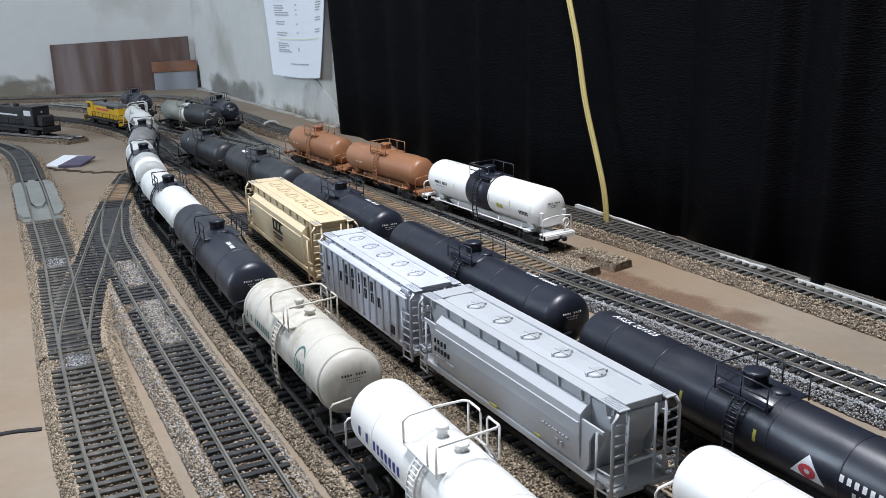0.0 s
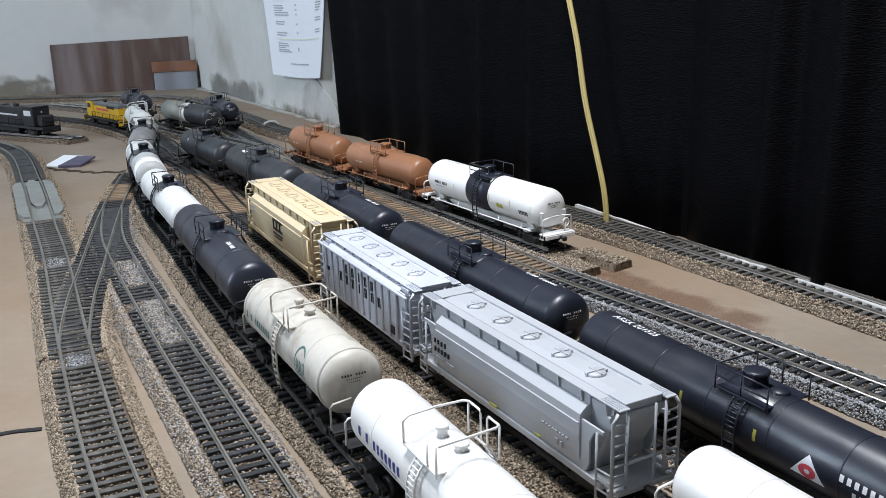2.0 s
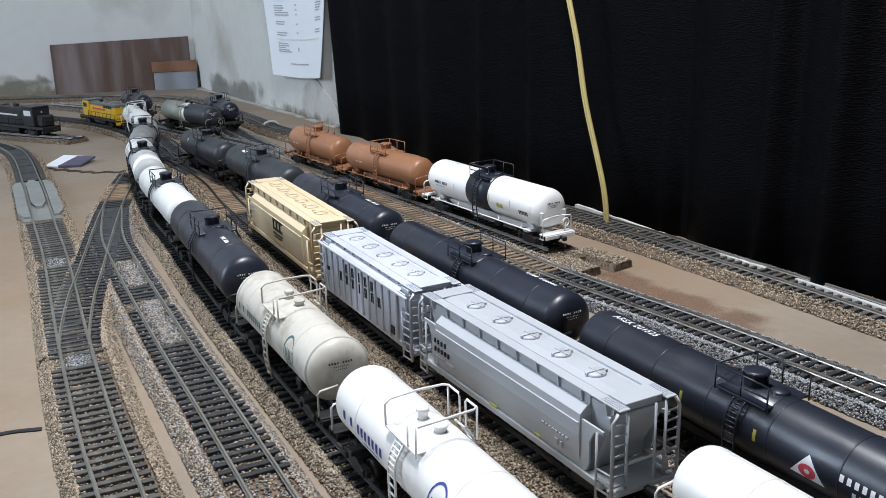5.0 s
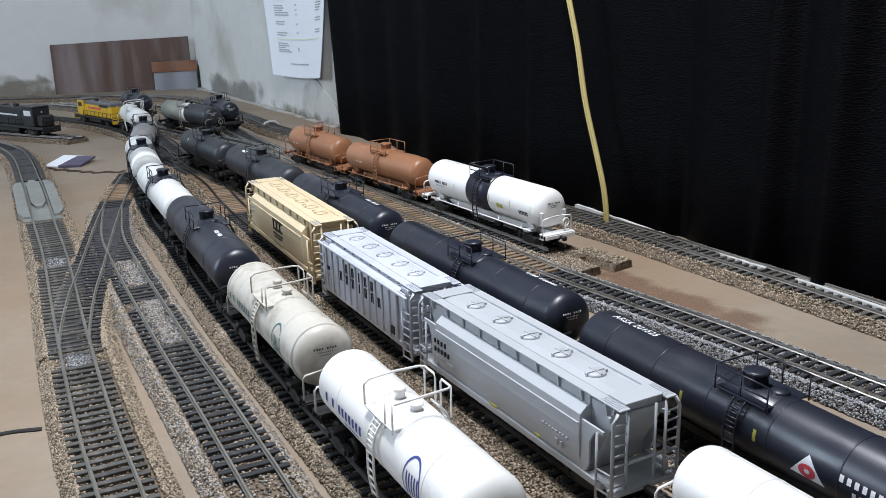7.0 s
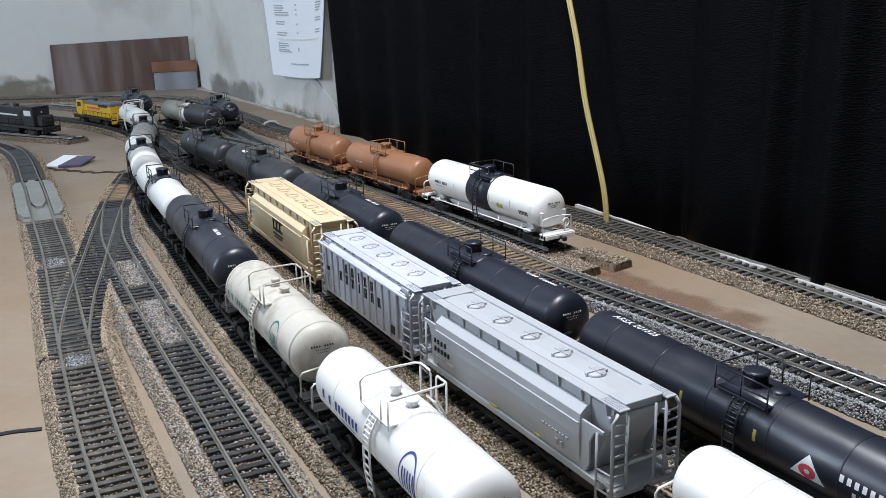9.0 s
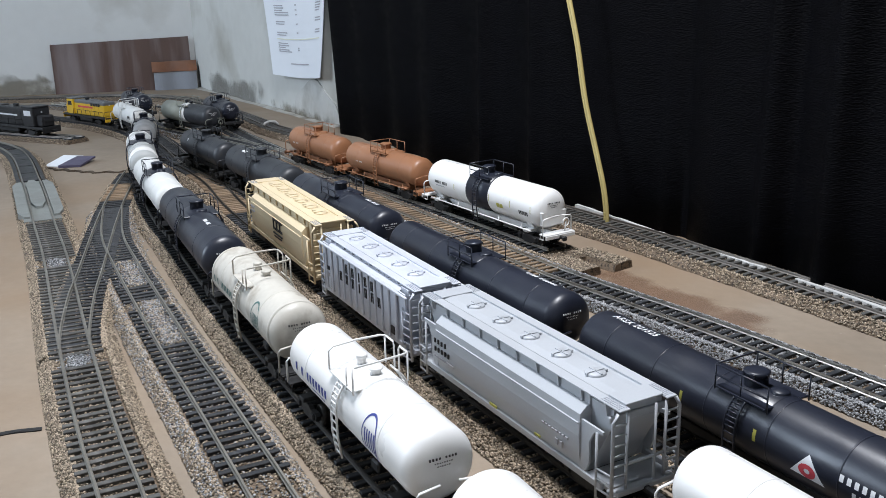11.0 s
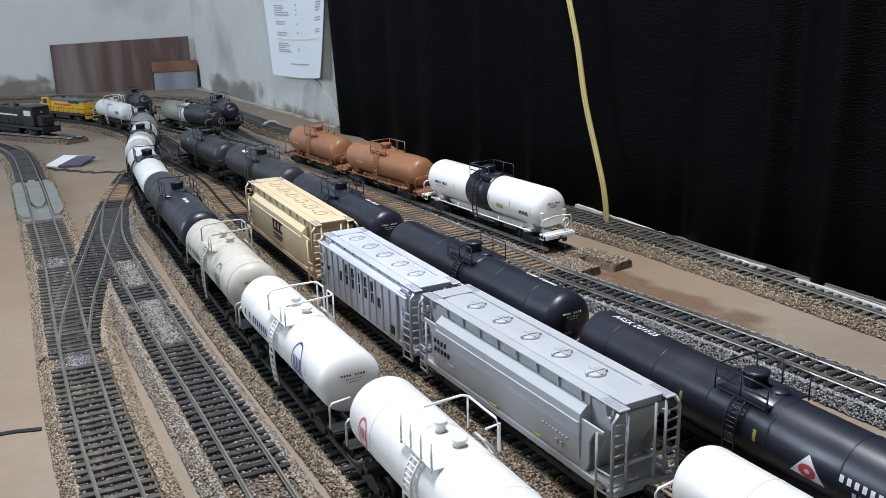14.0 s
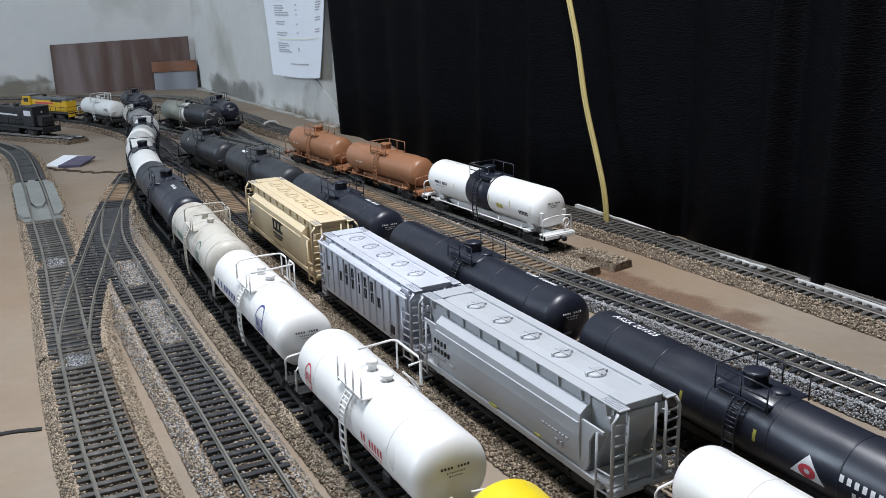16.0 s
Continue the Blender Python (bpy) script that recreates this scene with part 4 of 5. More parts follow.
        g.tube([(x, -0.0045, 0.0092), (x, -0.0045, zr - 0.001)], 0.0006, 6)
        part("end_frame", g, body, base)
        coupler(base, e * (L / 2 + 0.0005), e)
    trucks(base, L / 2 - 0.026, False)
    # lettering on the side that faces the aisle
    y = W + 0.0007 if style != "ribbed" else W + 0.0002

    def bar(x, z, wd, h, mm=ink, name="lettering"):
        part(name, Geo().box((x, y, z), (wd, 0.0006, h)), mm, base)

    return base, bar


def diesel(m, label, L, body_m, roof_m, rolling, yellow):
    base = thing("locomotive", m, label, "locomotive")
    part("underframe", Geo().box((0, 0, 0.0125), (L, 0.031, 0.0035), 0.0006).box((0, 0, 0.0075), (L * 0.30, 0.024, 0.0085), 0.0015), UNDER, base)
    part("hood", Geo().box((-L * 0.05, 0, 0.0255), (L * 0.78, 0.022, 0.0230), 0.0012), body_m, base)
    part("hood_roof", Geo().box((-L * 0.05, 0, 0.0368), (L * 0.785, 0.0226, 0.0070), 0.0016), roof_m, base)
    part("cab", Geo().box((L * 0.31, 0, 0.0275), (L * 0.15, 0.029, 0.0270), 0.0012), body_m, base)
    part("cab_roof", Geo().box((L * 0.31, 0, 0.0420), (L * 0.16, 0.0295, 0.0026), 0.0012), roof_m, base)
    part("nose", Geo().box((L * 0.425, 0, 0.0225), (L * 0.10, 0.020, 0.0165), 0.002), body_m, base)
    for s in (-1, 1):
        part("cab_window", Geo().box((L * 0.31, s * 0.01455, 0.0335), (L * 0.09, 0.0006, 0.0075), 0.0002), GLASS_W if not yellow else UNDER, base)
        g = Geo().tube([(-L * 0.46, s * 0.0150, 0.0235), (L * 0.24, s * 0.0150, 0.0235)], 0.0004, 5)
        for k in range(8):
            x = -L * 0.46 + L * 0.70 * k / 7
            g.tube([(x, s * 0.0150, 0.014), (x, s * 0.0150, 0.0235)], 0.0004, 5)
        part("handrail", g, UNDER, base)
        for k in range(7):
            part("door_panel", Geo().box((-L * 0.38 + L * 0.09 * k, s * 0.0111, 0.0250), (L * 0.075, 0.0006, 0.0170), 0.0002), body_m, base)
        part("letter_band", Geo().box((-L * 0.02, s * 0.0116, 0.0290), (L * 0.34, 0.0006, 0.0030 if yellow else 0.0022)), RED_INK if yellow else GLASS_W, base)
        for k in range(4):
            part("grille", Geo().box((-L * 0.34 + k * 0.009, s * 0.0116, 0.0345), (0.0070, 0.0006, 0.0046)), UNDER, base)
    for k, x in enumerate((-L * 0.36, -L * 0.26, -L * 0.10)):
        part("roof_fan", Geo().lathe([(0.0400, 0.0062), (0.0415, 0.0060), (0.0418, 0.0)], 16, "z", (x, 0, 0)), roof_m, base)
    part("exhaust", Geo().box((L * 0.06, 0, 0.0420), (0.008, 0.005, 0.0040), 0.0006), UNDER, base)
    for e in (-1, 1):
        g = Geo().box((e * L * 0.495, 0, 0.0105), (0.0014, 0.031, 0.0090), 0.0004)
        part("pilot", g, UNDER if not yellow else body_m, base)
        g = Geo().tube([(e * L * 0.495, -0.0150, 0.014), (e * L * 0.495, -0.0150, 0.024), (e * L * 0.495, 0.0150, 0.024), (e * L * 0.495, 0.0150, 0.014)], 0.0005, 5)
        part("end_rail", g, UNDER, base)
        coupler(base, e * L * 0.495, e)
        part("headlight", Geo().lathe([(0, 0), (0, 0.0012), (e * 0.0012, 0.0012), (e * 0.0012, 0)], 10, "x", (-L * 0.44 if e < 0 else L * 0.386, 0, 0.0345)), GLASS_W, base)
    trucks(base, L / 2 - 0.032, rolling)
    return base


# ---- the moving train ----
# distance rolled since the start, in metres
ROLL = [(0, 0.0000), (2.7, 0.0000), (3, 0.0006), (3.5, 0.0024), (4, 0.0068), (4.6, 0.0124), (5.3, 0.0196), (6, 0.0268), (6.5, 0.0319), (7, 0.0374), (7.3, 0.0391), (7.6, 0.0394), (8.6, 0.0397), (9, 0.0413), (9.5, 0.0457), (10, 0.0526), (10.5, 0.0632), (11, 0.0772), (11.5, 0.0925), (12, 0.1060), (12.5, 0.1205), (13, 0.1348), (13.5, 0.1495), (14, 0.1658), (14.5, 0.1815), (15, 0.1975), (15.5, 0.2135), (16, 0.2300)]


def rolled(t):
    return float(np.interp(t, [a for a, _ in ROLL], [b for _, b in ROLL]))


def along(s):
    """Way along the main track for a way along the train, which closes up a little on the far curve."""
    u = max(0.0, s - 0.6)
    return s - (0.15 * u * u / 0.7 if u < 0.35 else 0.02625 + 0.15 * (u - 0.35))


TRAIN = []


def train_tank(s, label, L, R, body, trim, **more):
    made = tank_car(MAIN.car(along(s), L / 2 - 0.018), label, L, R, body, trim, rolling=True, group="cars of the moving train", **more)
    TRAIN.append((made[0], s, L / 2 - 0.018))
    return made


# yellow tank car that rolls in last
c, R, zc, g = train_tank(0.1810, "glossy yellow tank car coupled behind a white one", 0.134, 0.0172, T_YELLOW, T_YELLOW, rail="hoop")
end_marks(c, g, BLACK_INK)
# white car with red marks
c, R, zc, g = train_tank(0.3440, "glossy white tank car with red side lettering", 0.136, 0.0162, T_WHITE, T_WHITE, rail="hoop", bare=True)
end_marks(c, g, BLACK_INK)
letter_bars(c, RED_INK, R, zc, -0.036, -0.014, -0.05, 0.0036, 8, (5,), fill=0.5)
letter_bars(c, RED_INK, R, zc, -0.034, -0.016, -0.30, 0.0010, 10, name="small_lettering")
ring_logo(c, RED_INK, R, zc, 0.047, 0.02, 0.0052, 0.0008)
letter_bars(c, RED_INK, R, zc, 0.0440, 0.0500, 0.02, 0.0050, 4, name="emblem_letters", fill=0.4)
# white car with blue marks
c, R, zc, g = train_tank(0.5085, "glossy white tank car with blue side lettering", 0.140, 0.0155, T_WHITE, T_WHITE, rail="hoop")
end_marks(c, g, BLACK_INK)
letter_bars(c, BLUE_INK, R, zc, 0.014, 0.056, 0.0, 0.0042, 11, (7, 9), fill=0.55)
letter_bars(c, BLUE_INK, R, zc, 0.018, 0.034, -0.28, 0.0010, 10, name="small_lettering")
ring_logo(c, BLUE_INK, R, zc, -0.033, -0.02, 0.0088, 0.0009)
letter_bars(c, BLUE_INK, R, zc, -0.0385, -0.0275, -0.02, 0.0090, 5, name="emblem_letters", fill=0.45)
# weathered cream car with green marks
c, R, zc, g = train_tank(0.6690, "weathered cream tank car with faded green lettering", 0.132, 0.0158, T_CREAM, T_CREAM, rail="hoop", rim=T_CREAM)
end_marks(c, g, BLACK_INK)
letter_bars(c, GREEN_INK, R, zc, 0.014, 0.056, 0.0, 0.0042, 11, (7, 9), fill=0.55)
ring_logo(c, GREEN_INK, R, zc, -0.033, -0.05, 0.0088, 0.0009)
letter_bars(c, GREEN_INK, R, zc, -0.0385, -0.0275, -0.05, 0.0090, 5, name="emblem_letters", fill=0.45)
# black car
c, R, zc, g = train_tank(0.8640, "satin black tank car with a black railed walkway", 0.182, 0.0160, T_BLACK, T_BLACK)
end_marks(c, g, WHITE_INK)
letter_bars(c, WHITE_INK, R, zc, -0.050, -0.034, 1.45, 0.0026, 9, (4,))
# white car with black rails
c, R, zc, g = train_tank(1.0800, "dull white tank car with black railings", 0.156, 0.0146, T_CHALK, T_BLACK)
end_marks(c, g, BLACK_INK)
# white and grey car
c, R, zc, g = train_tank(1.2900, "white and grey tank car with black walkway rails", 0.144, 0.0146, T_PALE, T_BLACK, wrap=(-0.062, -0.030, T_WHITE, "white end section"), rim=T_WHITE)
letter_bars(c, WHITE_INK, R, zc, 0.010, 0.050, 0.9, 0.012, 3, name="light_panel")
# grey car
c, R, zc, g = train_tank(1.5100, "plain grey tank car on a curve", 0.136, 0.0140, T_GREY, T_BLACK, wrap=(0.004, 0.052, T_CREAM, "pale section"))
# white car behind the engine
c, R, zc, g = train_tank(1.7400, "white tank car coupled behind a yellow locomotive", 0.120, 0.0128, T_CHALK, T_CHALK, rail="hoop")
letter_bars(c, BLACK_INK, R, zc, -0.050, -0.036, 0.0, 0.004, 4)
s = 1.9420
engine = diesel(MAIN.car(along(s), 0.045), "yellow and grey diesel locomotive pulling tank cars", 0.165, LOCO_Y, LOCO_G, True, True)
engine.scale = (0.88, 0.88, 0.88)
TRAIN.append((engine, s, 0.045))

# ---- standing cars ----
def park(path, s, half):
    return path.car(s, half)


# hopper line
c, bar = hopper_car(park(HOPPERS, 0.3880, 0.056), "light grey covered hopper car with round roof hatches", 0.163, H_GREY, "smooth", 5, BLACK_INK)
for i in range(4):
    bar(0.060 - 0.0034 * i, 0.0285, 0.0011, 0.0024)
for i in range(5):
    bar(0.060 - 0.0034 * i, 0.0240, 0.0011, 0.0024)
for i in range(10):
    bar(0.060 - 0.002 * i, 0.0200, 0.0012, 0.0009, INK, "small_lettering")
bar(0.004, 0.0150, 0.006, 0.0012, YELLOW_INK, "data_panel")
bar(-0.032, 0.0160, 0.004, 0.0009, YELLOW_INK, "data_panel")
bar(-0.046, 0.0195, 0.0018, 0.0026, INK, "data_panel")
bar(-0.049, 0.0195, 0.0018, 0.0026, INK, "data_panel")
for i in range(8):
    bar(-0.036 - 0.0024 * i, 0.0240, 0.0015, 0.0009, INK, "small_lettering")
c, bar = hopper_car(park(HOPPERS, 0.5455, 0.044), "pale grey ribbed hopper car with black lettering", 0.139, H_UP, "ribbed", 5, BLACK_INK)
rib = 2 * (0.139 / 2 - 0.016) / 11
for row, z, cols in ((0, 0.0345, (3, 4, 5, 6, 7)), (1, 0.0275, (2, 3, 4, 5, 6, 7, 8))):
    for i in cols:
        x = 0.0535 - rib * (i + 0.5)
        stems = (0.0,) if i == 5 else (-0.0012, 0.0012)
        for o in stems:
            bar(x + o, z, 0.0009, 0.0058)
        if i != 5:
            bar(x, z + 0.0025, 0.0016, 0.0008)
for i in range(4):
    bar(0.0535 - 0.0012 * i, 0.0270, 0.0008, 0.0026)
    bar(0.0535 - 0.0012 * i, 0.0225, 0.0008, 0.0022, INK, "small_lettering")
for i in range(5):
    bar(0.0450, 0.0200 - 0.0016 * i, 0.0060, 0.0006, INK, "small_lettering")
bar(-0.0470, 0.0170, 0.0046, 0.0046, BLACK_INK, "data_panel")
c, bar = hopper_car(park(HOPPERS, 0.7140, 0.056), "tan covered hopper car with long roof hatches", 0.168, H_TAN, "trough", 6, BLACK_INK)
for i, (wd) in enumerate((0.0060, 0.0060, 0.0064)):
    x = 0.000 - 0.0076 * i
    bar(x, 0.0330, wd, 0.0018)
    bar(x, 0.0262, wd, 0.0018)
    bar(x + 0.0021, 0.0296, 0.0018, 0.0060)
bar(-0.0076, 0.0225, 0.022, 0.0012)
bar(-0.0076, 0.0202, 0.018, 0.0009)
for i in range(4):
    bar(0.062 - 0.0024 * i, 0.0310, 0.0014, 0.0016, INK, "small_lettering")
    bar(0.062 - 0.0024 * i, 0.0275, 0.0014, 0.0016, INK, "small_lettering")
c, R, zc, g = tank_car(park(HOPPERS, 0.1960, 0.066), "plain white tank car coupled to a grey hopper", 0.172, 0.0146, T_WHITE, T_WHITE, rail="hoop")

# black tank line
c, R, zc, g = tank_car(park(TANKS, 0.2600, 0.09), "long satin black tank car with a triangular emblem", 0.220, 0.0149, T_BLACK, T_BLACK, bands=6)
wrapped_text(c, "ARSX 201525", WHITE_INK, R, zc, 0.0950, 0.0640, 1.62)
rr = R + 0.00012
tri = Geo()
for k in range(8):
    a0, a1 = -0.30 + 0.66 * k / 8, -0.30 + 0.66 * (k + 1) / 8
    w0, w1 = 0.0080 * (1 - k / 8), 0.0080 * (1 - (k + 1) / 8)
    tri.add([(-0.0375 + s * w, rr * math.cos(a), zc + rr * math.sin(a)) for a, w, s in ((a0, w0, -1), (a0, w0, 1), (a1, w1, 1), (a1, w1, -1))], [(0, 1, 2, 3)])
part("triangle_emblem", tri, WHITE_INK, c, "white triangle with a red disc")
disc = Geo()
rr += 0.00012
for k in range(14):
    t0, t1 = 2 * math.pi * k / 14, 2 * math.pi * (k + 1) / 14
    disc.add([(-0.0375 + q * 0.0040 * math.cos(t), rr * math.cos(-0.10 + q * 0.19 * math.sin(t)), zc + rr * math.sin(-0.10 + q * 0.19 * math.sin(t))) for q, t in ((0.35, t0), (1, t0), (1, t1), (0.35, t1))], [(0, 1, 2, 3)])
part("emblem_disc", disc, RED_INK, c)
letter_bars(c, WHITE_INK, R, zc, -0.108, -0.0500, 0.20, 0.0028, 18, (8, 10), fill=0.55)
letter_bars(c, WHITE_INK, R, zc, -0.102, -0.0560, -0.10, 0.0027, 15, (6,), fill=0.55)
for x in (0.030, -0.012):
    letter_bars(c, YELLOW_INK, R, zc, x, x + 0.0016, 0.10, 0.0050, 1, name="yellow_mark", fill=1.0)
c, R, zc, g = tank_car(park(TANKS, 0.4860, 0.08), "long black tank car with white roof-edge lettering", 0.194, 0.0152, T_BLACK, T_BLACK, bands=5)
end_marks(c, g, WHITE_INK)
letter_bars(c, WHITE_INK, R, zc, -0.078, -0.050, 1.75, 0.0026, 11, (6,))
c, R, zc, g = tank_car(park(TANKS, 0.6920, 0.06), "satin black tank car with boxed white lettering", 0.172, 0.0154, T_BLACK, T_BLACK, bands=4)
end_marks(c, g, WHITE_INK)
letter_bars(c, WHITE_INK, R, zc, -0.062, -0.040, 1.7, 0.0030, 9, (4,))
c, R, zc, g = tank_car(park(TANKS, 0.8800, 0.055), "dusty black tank car in a line of tank cars", 0.156, 0.0150, T_DARK, T_DARK, bands=4)
letter_bars(c, WHITE_INK, R, zc, 0.030, 0.042, 1.2, 0.0030, 2, fill=0.9)
c, R, zc, g = tank_car(park(TANKS, 1.0400, 0.038), "dark grey tank car with a pale dome walkway", 0.126, 0.0142, T_DARK, T_DARK, bands=3)
letter_bars(c, WHITE_INK, R, zc, 0.030, 0.033, 0.5, 0.0030, 1)

# far tank cars
c, R, zc, g = tank_car(park(OPEN_TRACK, OPEN_TRACK.near(-0.3620, 1.3420), 0.05), "tank car in grey-green and black with a white band", 0.150, 0.0140, T_DARK, T_OLIVE, rail="hoop", wrap=(0.006, 0.069, T_OLIVE, "grey-green end section"))
part("white_band", Geo().lathe([(-0.008, R), (-0.008, R + 0.0004), (0.008, R + 0.0004), (0.008, R)], 40, "x", (0, 0, zc)), T_WHITE, c)
end_marks(c, g, WHITE_INK)
c, R, zc, g = tank_car(park(STUB, STUB.near(-0.3310, 1.4080), 0.045), "black tank car standing by the wall", 0.130, 0.0132, T_BLACK, T_BLACK)
end_marks(c, g, WHITE_INK)
c, R, zc, g = tank_car(park(OPEN_TRACK, OPEN_TRACK.near(-0.5050, 1.5530), 0.04), "black tank car at the far end of the yard", 0.116, 0.0132, T_BLACK, T_BLACK)
end_marks(c, g, WHITE_INK)

# stub track
c, R, zc, g = tank_car(park(STUB, 0.1393, 0.06), "white tank car with a black centre band", 0.168, 0.0160, T_WHITE, T_WHITE, top_trim=T_BLACK, bands=0, wrap=(-0.016, 0.016, T_BLACK, "black centre band"), jacket=True, head=0.010)
end_marks(c, g, BLACK_INK)
letter_bars(c, BLACK_INK, R, zc, 0.046, 0.066, 0.0, 0.0024, 10, (4,))
letter_bars(c, INK, R, zc, 0.050, 0.064, -0.2, 0.0008, 9, name="small_lettering")
letter_bars(c, YELLOW_INK, R, zc, -0.037, -0.028, -0.25, 0.0036, 2, name="yellow_panel", fill=0.9)
letter_bars(c, BLACK_INK, R, zc, -0.070, -0.058, -0.25, 0.0034, 6, name="data_lettering")
for x in (0.0128, 0.034, -0.018, -0.047, -0.074):
    letter_bars(c, YELLOW_INK, R, zc, x, x + 0.0007, 0.0, 0.0055, 1, name="yellow_mark", fill=1.0)
plate = Geo()
for k in range(6):
    plate.add([(-0.083 - 0.0006, y, z) for y, z in ((-0.010, zc - 0.012), (0.010, zc - 0.012), (0.0125, zc - 0.001), (-0.0125, zc - 0.001))] + [(-0.079, y, z) for y, z in ((-0.010, zc - 0.012), (0.010, zc - 0.012), (0.0125, zc - 0.001), (-0.0125, zc - 0.001))],
              [(0, 1, 2, 3), (4, 5, 6, 7), (0, 1, 5, 4), (1, 2, 6, 5), (2, 3, 7, 6), (3, 0, 4, 7)]) if k == 0 else None
part("head_shield", plate, T_WHITE, c)
for s, L, lab in ((0.3115, 0.132, "orange-brown tank car with a railed walkway"), (0.4570, 0.116, "orange-brown tank car at the end of a short string")):
    c, R, zc, g = tank_car(park(STUB, s, L / 2 - 0.018), lab, L, 0.0140, T_ORANGE, T_ORANGE, jacket=True)
    letter_bars(c, WHITE_INK, R, zc, 0.028, 0.040, -0.1, 0.0012, 8, (4,), name="small_lettering")

diesel(SPUR.car(SPUR.near(-0.638, 1.388), 0.045), "black diesel switcher with white cab panels", 0.170, LOCO_K, LOCO_K, False, False).rotation_euler[2] += math.pi


# ---- tracks ----
def roadbed(path, name, lift, m=CORK, half=0.0176, foot=0.0243, s0=0.0, s1=None, seed=0, shift=0.0):
    g = Geo()
    s1 = path.length if s1 is None else s1
    n = max(3, int((s1 - s0) / 0.004))
    pts = []
    for i in range(n + 1):
        s = s0 + (s1 - s0) * i / n
        p, w = path.at(s), path.way(s)
        nn = Vector((-w.y, w.x, 0))
        a = noise.noise((s * 60, seed, 0.3)) * 0.0016
        b = noise.noise((s * 60, seed, 9.3)) * 0.0016
        for k, (off, z) in enumerate(((foot + a, 0.0), (foot * 0.93 + a, 0.0028), (half + a * 0.4, 0.0057), (half * 0.5, 0.0060), (0, 0.0061), (-half * 0.5, 0.0060), (-half + b * 0.4, 0.0057), (-foot * 0.93 + b, 0.0028), (-foot + b, 0.0))):
            q = p + nn * (off + shift)
            pts.append((q.x, q.y, sag(q.y) - 0.0003 + z + (lift + 0.0005 * noise.noise((s * 150, k, seed)) if 0 < k < 8 else 0)))
    f = [(9 * i + k, 9 * i + k + 1, 9 * i + 10 + k, 9 * i + 9 + k) for i in range(n) for k in range(8)]
    f += [tuple(range(9)), tuple(range(9 * n, 9 * n + 9))[::-1]]
    g.add(pts, f, False)
    return solid(name, g, m, kind="structure")


def rail_geo(path, off, lift, s0, s1):
    g = Geo()
    n = max(2, int((s1 - s0) / 0.006))
    prof = [(-0.0010, 0.0078), (-0.0009, 0.0081), (-0.00045, 0.0084), (-0.00045, 0.0093), (-0.0006, 0.0095), (-0.0005, 0.0100), (0.0005, 0.0100), (0.0006, 0.0095), (0.00045, 0.0093), (0.00045, 0.0084), (0.0009, 0.0081), (0.0010, 0.0078)]
    m = len(prof)
    pts = []
    for i in range(n + 1):
        s = s0 + (s1 - s0) * i / n
        p, w = path.at(s), path.way(s)
        nn = Vector((-w.y, w.x, 0))
        for y, z in prof:
            q = p + nn * (off + y)
            pts.append((q.x, q.y, sag(p.y) + z + lift))
    f = [(m * i + k, m * i + (k + 1) % m, m * i + m + (k + 1) % m, m * i + m + k) for i in range(n) for k in range(m)]
    f += [tuple(range(m)), tuple(range(m * n, m * n + m))[::-1]]
    return g.add(pts, f)


def tie_mesh(name, m, length=0.0305, w=0.0032, h=0.0024):
    return Geo().box((0, 0, -h / 2), (w, length, h), 0.0003).mesh(name, m)


TIE_MESH, TIE_GREY_MESH, TIE_WOOD_MESH = tie_mesh("tie", TIE), tie_mesh("tie", TIE_GREY), tie_mesh("tie", TIE_WOOD, w=0.0034)


def track(path, label, lift=0.0, s0=0.0, s1=None, wood=(), grey=(), pitch=0.0074, rail=RAIL, skip=(), seed=0):
    s1 = path.length if s1 is None else s1
    base = thing("railway_track", Matrix(), label, "model track", "tracks of the yard")
    for off in (-0.0087, 0.0087):
        part("rail", rail_geo(path, off, lift, s0, s1), rail, base)
    rnd = random.Random(seed)
    s = s0 + 0.003
    while s < s1 - 0.003:
        if not any(a < s < b for a, b in skip):
            me = TIE_MESH
            if any(a < s < b for a, b in wood):
                me = TIE_WOOD_MESH
            elif any(a < s < b for a, b in grey):
                me = TIE_GREY_MESH
            p, w = path.at(s), path.way(s)
            ob = part("tie", me, None, base)
            ob.location = (p.x, p.y, sag(p.y) + 0.0078 + lift + rnd.uniform(-0.0002, 0.0001))
            ob.rotation_euler[2] = math.atan2(w.y, w.x) + rnd.uniform(-0.02, 0.02)
        s += pitch
    return base


ALL = [(LEAD, "nickel-silver rails on weathered grey ties", 0.0, {}), (CROSS, "curved crossover rails on dark ties", 0.00012, {}), (SIDING, "empty siding with black plastic ties", 0.00024, {}),
       (MAIN, "main track with black ties under the train", 0.00036, {}), (HOPPERS, "storage track under the hopper cars", 0.00048, {}), (TANKS, "storage track under black tank cars", 0.0006, {}),
       (OPEN_TRACK, "open track with bright rails and wooden ties", 0.00072, {}), (STUB, "short stub track ending on bare cork", 0.00084, {}), (BACK, "track along the curtain with dull ties", 0.00096, {}), (SPUR, "short spur under a black switcher", 0.0, {})]


def span(path, a, b):
    return path.near(*a), path.near(*b)


